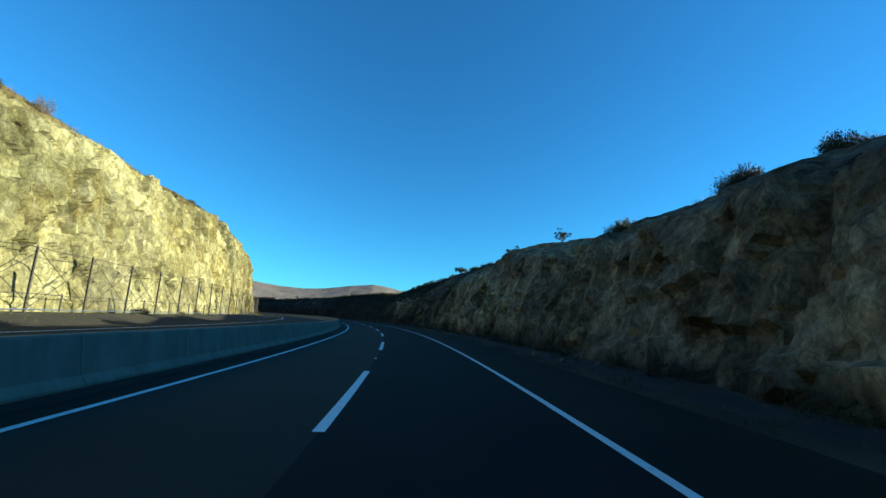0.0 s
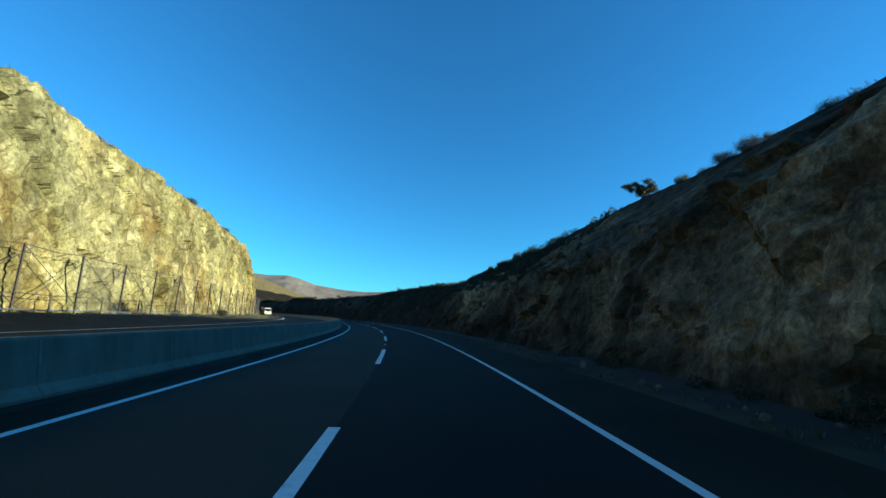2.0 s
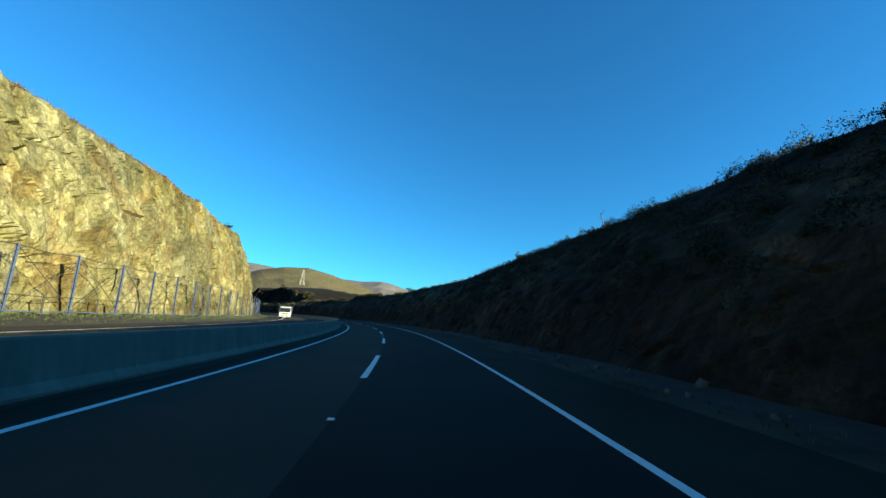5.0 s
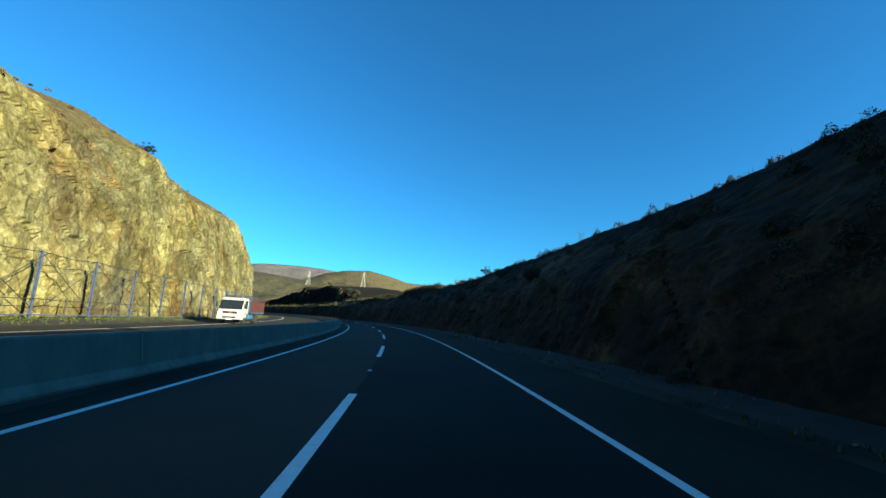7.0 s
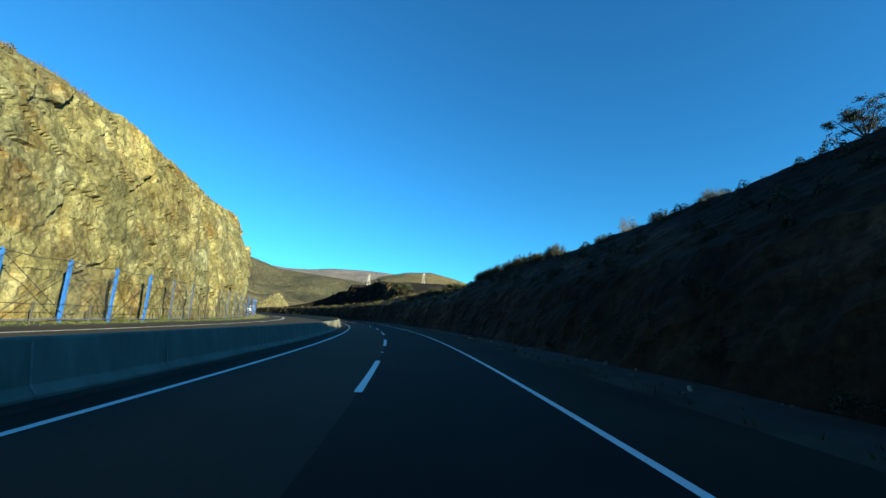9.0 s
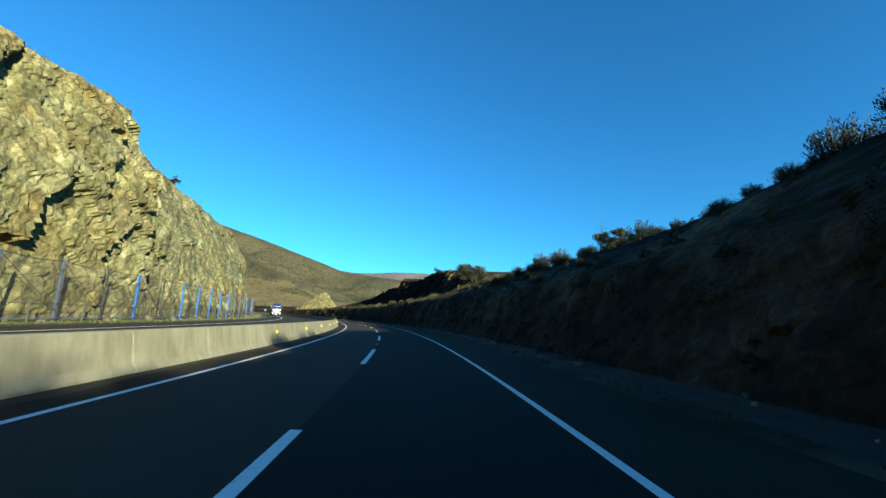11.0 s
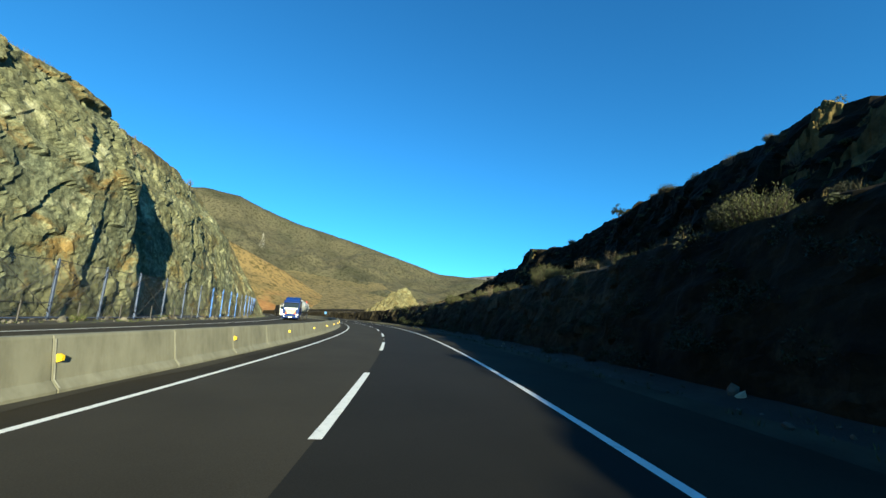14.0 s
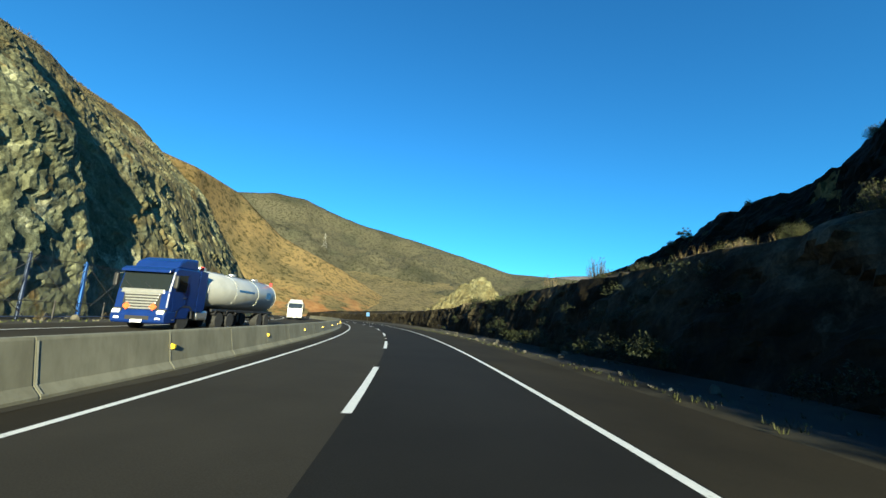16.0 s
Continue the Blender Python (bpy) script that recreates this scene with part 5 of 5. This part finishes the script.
def tanker(s, a, z):
    root = tagged(new("tanker_truck"), "blue articulated lorry pulling a pale cylindrical fuel tank", "truck")
    tractor(root, BLUE_PAINT, True, (DARK, CHROME))
    part("grille_top", shape([(0.0, 1.76), (0.085, 1.76), (0.06, 1.95), (0.0, 1.98)], -1.0, 1.0, 0.02), CHROME, root, "silver panel over the grille")
    for x in (-0.62, 0.62):
        part("hazard_placard", box(bmesh.new(), -0.13, 0, -0.13, 0.13, 0.012, 0.13, 0.004), ORANGE, root, "orange diamond hazard placard").matrix_basis = pose(x, 0.1, 1.12, 0, 45, 0)
    part("chassis", box(bmesh.new(), -0.45, -7.0, 0.7, 0.45, -1.5, 0.98, 0.02), DARK, root)
    for x in (-1, 1):
        part("fuel_tank", box(bmesh.new(), x * 0.55, -3.6, 0.5, x * 1.2, -2.45, 1.05, 0.12), ALLOY, root, "ribbed alloy fuel tank")
        for y in (-4.9, -6.2):
            wheel(root, x * 0.92, y, 0.5, 0.55, ALLOY)
            part("mudguard", shape([(y - 0.65, 0.85), (y - 0.45, 1.08), (y + 0.45, 1.08), (y + 0.65, 0.85), (y + 0.6, 0.82), (y + 0.42, 1.04), (y - 0.42, 1.04), (y - 0.6, 0.82)], x * 0.62, x * 1.22), DARK, root)
    tank = lathe_x([(-13.6, 0.55), (-13.52, 0.85), (-13.35, 1.05), (-13.2, 1.12), (-3.25, 1.12), (-3.1, 1.05), (-2.95, 0.85), (-2.88, 0.55)], 36)
    bmesh.ops.transform(tank, matrix=Matrix.Translation((0, 0, 2.28)) @ Matrix.Rotation(radians(90), 4, "Z") @ Matrix.Diagonal((1, 1.08, 1, 1)), verts=tank.verts)
    body = part("tank", tank, TANK_PAINT, root, "pale dusty cylindrical tank")
    for p in body.data.polygons:
        p.use_smooth = True
    for y in (-3.3, -6.6, -9.9, -13.15):
        band = lathe_x([(y - 0.03, 1.121), (y - 0.03, 1.132), (y + 0.03, 1.132), (y + 0.03, 1.121)], 36)
        bmesh.ops.transform(band, matrix=Matrix.Translation((0, 0, 2.28)) @ Matrix.Rotation(radians(90), 4, "Z") @ Matrix.Diagonal((1, 1.08, 1, 1)), verts=band.verts)
        part("tank_band", band, TANK_PAINT, body)
    for x in (-1, 1):
        part("side_stripe", box(bmesh.new(), x * 1.215, -9.2, 2.36, x * 1.223, -6.9, 2.5), RACK_BLUE, body, "faded blue bar of lettering")
        part("side_badge", box(bmesh.new(), x * 1.21, -12.1, 2.1, x * 1.222, -11.3, 2.6), RACK_BLUE, body, "blue panel on the tank's side")
        part("under_rail", box(bmesh.new(), x * 0.95, -12.9, 1.0, x * 1.15, -4.0, 1.16, 0.02), DARK, root)
        part("landing_leg", box(bmesh.new(), x * 0.75, -7.9, 0.35, x * 0.92, -7.7, 1.1, 0.01), DARK, root)
        for y in (-10.6, -11.9):
            wheel(root, x * 0.92, y, 0.5, 0.55, ALLOY)
    part("catwalk", box(bmesh.new(), -0.3, -12.9, 3.38, 0.3, -3.4, 3.43), ALLOY, root)
    for y in (-4.3, -8.0, -11.5):
        part("hatch", lathe_x([(3.36, 0.28), (3.56, 0.28), (3.6, 0.2)], 14), ALLOY, root).matrix_basis = pose(0, y, 0, 0, -90, 0)
    for x, y in ((-0.7, -3.2), (0.7, -3.2), (-0.7, -13.1), (0.7, -13.1)):
        part("top_marker", box(bmesh.new(), x - 0.1, y - 0.03, 3.2, x + 0.1, y + 0.03, 3.5, 0.02), SOFT_RED, root, "red marker")
    part("rear_bumper", box(bmesh.new(), -1.2, -13.5, 0.55, 1.2, -13.35, 0.7, 0.02), DARK, root)
    root.matrix_basis = on_road(s, a, z, 175)


def cargo_truck(s, a, z):
    root = tagged(new("cargo_truck"), "white cab truck with a red slatted stock body", "truck")
    part("cab", shape([(0.0, 0.5), (0.06, 0.85), (0.03, 1.25), (-0.42, 2.12), (-0.62, 2.28), (-1.62, 2.3), (-1.68, 0.75), (-1.3, 0.75), (-1.2, 0.5)], -1.0, 1.0, 0.09), WHITE_PAINT, root)
    part("windscreen", shape([(0.045, 1.27), (-0.36, 2.08), (-0.5, 2.08), (-0.1, 1.27)], -0.93, 0.93, 0.02), GLASS, root, "dark windscreen glass")
    part("air_dam", shape([(-0.4, 2.16), (-0.42, 2.22), (-0.7, 2.33), (-0.75, 2.26)], -0.9, 0.9, 0.015), WHITE_PAINT, root)
    bumper = part("bumper", shape([(0.04, 0.36), (0.13, 0.42), (0.14, 0.72), (0.05, 0.8), (-0.5, 0.8), (-0.5, 0.4)], -1.02, 1.02, 0.05), WHITE_PAINT, root)
    part("air_intake", box(bmesh.new(), -0.55, 0.1, 0.5, 0.55, 0.15, 0.64, 0.015), DARK, bumper, "dark slot in the bumper")
    grille = part("grille", shape([(0.02, 0.9), (0.08, 0.9), (0.065, 1.08), (0.02, 1.08)], -0.62, 0.62, 0.008), DARK, root)
    part("badge", box(bmesh.new(), -0.07, 0.06, 0.94, 0.07, 0.095, 1.04, 0.02), ORANGE, grille, "small red badge")
    for x in (-1, 1):
        lamp = part("headlight", shape([(0.0, 0.84), (0.09, 0.84), (0.075, 1.04), (0.0, 1.06)], x * 0.62, x * 0.97, 0.02), LAMP, root, "clear headlight")
        part("turn_lamp", box(bmesh.new(), x * 0.9, -0.05, 0.88, x * 1.012, 0.06, 1.0, 0.02), ORANGE, lamp, "orange corner lamp")
        part("fog_lamp", box(bmesh.new(), x * 0.75 - 0.09, 0.1, 0.52, x * 0.75 + 0.09, 0.155, 0.62, 0.02), LAMP, bumper)
        part("wiper", rod(bmesh.new(), (x * 0.3, 0.06, 1.27), (x * 0.3 + 0.4, -0.1, 1.6), 0.01, 4), DARK, root, "black wiper")
    bars(root, -0.22, 0.22, 0.145, 0.43, LAMP)
    for x in (-1.01, 1.01):
        k = 1 if x > 0 else -1
        door = part("door", shape([(-0.22, 0.78), (-0.15, 1.3), (-0.52, 2.15), (-1.3, 2.18), (-1.32, 0.95), (-1.1, 0.78)], x - 0.012, x + 0.008 * k), WHITE_PAINT, root)
        part("side_window", shape([(-0.3, 1.35), (-0.58, 2.06), (-1.22, 2.08), (-1.22, 1.35)], x - 0.005, x + 0.018 * k), GLASS, door, "dark side window")
        part("door_handle", box(bmesh.new(), x, -1.25, 1.15, x + 0.03 * k, -1.08, 1.2, 0.006), DARK, door, "black door handle")
        mirror = part("mirror", box(bmesh.new(), x + 0.12 * k, -0.18, 1.45, x + 0.27 * k, -0.1, 1.85, 0.03), DARK, root, "black wing mirror")
        part("mirror_arm", rod(bmesh.new(), (x - 0.02 * k, -0.3, 1.95), (x + 0.2 * k, -0.14, 1.84), 0.016, 5), DARK, mirror)
        wheel(root, x - 0.16 * k, -0.95, 0.4, 0.24, LAMP)
        wheel(root, x - 0.2 * k, -4.6, 0.4, 0.4, LAMP)
        part("mudguard", shape([(-0.42, 0.5), (-0.5, 0.8), (-0.75, 0.95), (-1.2, 0.95), (-1.4, 0.8), (-1.34, 0.78), (-1.15, 0.89), (-0.8, 0.89), (-0.58, 0.78), (-0.5, 0.5)], x - 0.28 * k, x + 0.012 * k), DARK, root)
        part("side_tank", box(bmesh.new(), x - 0.35 * k, -3.4, 0.45, x - 0.02 * k, -2.1, 0.85, 0.05), RACK_BLUE, root, "blue steel box")
    part("chassis", box(bmesh.new(), -0.4, -6.3, 0.6, 0.4, -1.2, 0.82, 0.02), DARK, root)
    part("bed", box(bmesh.new(), -1.12, -6.5, 0.86, 1.12, -1.85, 1.0, 0.01), DARK, root)
    rack = part("head_rack", box(bmesh.new(), -1.08, -1.88, 1.0, 1.08, -1.82, 1.9, 0.01), RACK_BLUE, root, "blue steel headboard")
    for k in range(5):
        part("stake", box(bmesh.new(), -1.08 + 0.54 * k - 0.03, -1.9, 1.0, -1.08 + 0.54 * k + 0.03, -1.8, 2.55, 0.008), RACK_DARK, rack)
    for z0 in (2.1, 2.3, 2.5):
        part("rail", box(bmesh.new(), -1.1, -1.87, z0, 1.1, -1.83, z0 + 0.05), RACK_DARK, rack)
    for x in (-1.12, 1.12):
        k = 1 if x > 0 else -1
        side = part("side_wall", box(bmesh.new(), x - 0.025, -6.5, 1.0, x + 0.025, -1.92, 2.05), RED_SIDE, root, "dull red board side")
        for j in range(12):
            y = -1.98 - 0.405 * j
            part("stake", box(bmesh.new(), x - 0.03, y - 0.035, 0.95, x + 0.055 * k, y + 0.035, 2.55, 0.006), RED_SIDE if j % 3 else RACK_DARK, side)
        for z0 in (2.14, 2.3, 2.46):
            part("rail", box(bmesh.new(), x - 0.02, -6.5, z0, x + 0.02, -1.92, z0 + 0.05), RACK_DARK, side, "dark steel top rail")
        part("lower_rail", box(bmesh.new(), x - 0.03, -6.5, 0.97, x + 0.06 * k, -1.92, 1.05, 0.01), RACK_BLUE, side, "blue lower rail")
    part("tail_gate", box(bmesh.new(), -1.1, -6.52, 1.0, 1.1, -6.46, 2.05), RED_SIDE, root, "dull red board tailgate")
    root.matrix_basis = on_road(s, a, z, 180)


def white_lorry(s, a, z):
    root = tagged(new("white_lorry"), "white articulated lorry with a dark box trailer", "truck")
    tractor(root, WHITE_PAINT, False, (WHITE_PAINT, CHROME))
    part("roof", shape([(-0.45, 3.12), (-0.9, 3.5), (-2.2, 3.55), (-2.25, 3.12)], -1.05, 1.05, 0.05), WHITE_PAINT, root)
    part("chassis", box(bmesh.new(), -0.45, -12.5, 0.75, 0.45, -1.5, 1.0, 0.02), DARK, root)
    part("trailer_body", box(bmesh.new(), -1.25, -13.0, 1.05, 1.25, -2.7, 3.2, 0.04), DARK, root, "dark box trailer")
    for x in (-1, 1):
        for y in (-5.0, -10.6, -11.9):
            wheel(root, x * 0.95, y, 0.5, 0.5, ALLOY)
    root.matrix_basis = on_road(s, a, z, 180)


cargo_truck(184.0, 14.3, 0.125)
tanker(367.4, 12.8, 0.17)
white_lorry(421.0, 12.6, 0.2)

# ---- power pylons on the hills ----
PYLON = plain("pylon_steel", (0.4, 0.39, 0.36), 0.7, 0.0)


def pylon(x, y, z, high, thick):
    root = tagged(new("power_pylon"), "lattice steel power pylon on a far hill", "pylon", "pylons on the hills")
    w = high * 0.13
    for i, (a, b) in enumerate(((1, 1), (1, -1), (-1, -1), (-1, 1))):
        part("leg", rod(bmesh.new(), (a * w, b * w, -1), (a * w * 0.12, b * w * 0.12, high), thick, 4, thick * 0.66), PYLON, root)
    for k in range(6):
        f, g = k / 6, (k + 1) / 6
        for a, b, c, d in ((1, 1, 1, -1), (1, -1, -1, -1), (-1, -1, -1, 1), (-1, 1, 1, 1)):
            r0, r1 = w * (1 - 0.88 * f), w * (1 - 0.88 * g)
            part("brace", rod(bmesh.new(), (a * r0, b * r0, high * f), (c * r1, d * r1, high * g), thick * 0.5, 3), PYLON, root)
    for f, l in ((0.7, 0.2), (0.82, 0.16), (0.93, 0.12)):
        part("cross_arm", rod(bmesh.new(), (-high * l, 0, high * f), (high * l, 0, high * f), thick * 0.75, 4), PYLON, root)
    root.matrix_basis = pose(x, y, z, 0, 0, 25)


def hill_height(name, x, y):
    me = bpy.data.objects[name].data
    co = np.empty(len(me.vertices) * 3, np.float32)
    me.vertices.foreach_get("co", co)
    co = co.reshape(-1, 3)
    return float(co[np.argmin((co[:, 0] - x) ** 2 + (co[:, 1] - y) ** 2), 2])


def pylon_at(hill, eye, turn, dist, high, thick):
    x, y = eye[0] - math.sin(radians(turn)) * dist, eye[1] + math.cos(radians(turn)) * dist
    pylon(x, y, hill_height(hill, x, y), high, thick)


pylon_at("hill_middle", EYE_MID, 48.3, 720, 24, 0.26)
pylon_at("hill_middle", EYE_MID, 40.6, 640, 26, 0.26)
pylon_at("hill_scrub", EYE_END, 90.0, 430, 15, 0.05)

# ---- stakes of an old fence on the shelf ----
STAKE = plain("stake_wood", (0.16, 0.125, 0.08), 0.9, spread=0.3, scale=12, bump=0.4)
for s, a, high in ((292.4, -14.0, 0.5), (295.0, -14.0, 0.7), (297.6, -13.9, 0.6)):
    stake = part("fence_stake", rod(bmesh.new(), (0, 0, -0.3), (0.04 * math.sin(s * 9), 0.05 * math.cos(s * 7), high), 0.06, 6, 0.045), STAKE, None)
    tagged(stake, "weathered grey wooden stake on the shelf of the bank", "fence stake", "stakes on the bank")
    stake.matrix_basis = on_road(s, a, top_of("bank_right", s, a))

# ---- sign by the far bend ----
sign = tagged(new("road_sign"), "small blue road sign on a grey post", "road sign")
part("post", rod(bmesh.new(), (0, 0, -0.3), (0, 0, 2.4), 0.035, 8), STEEL_GREY, sign)
part("panel", box(bmesh.new(), -0.4, -0.05, 1.5, 0.4, -0.02, 2.4, 0.01), RACK_BLUE, sign, "blue panel")
sign.matrix_basis = on_road(441, -4.0, -0.03)
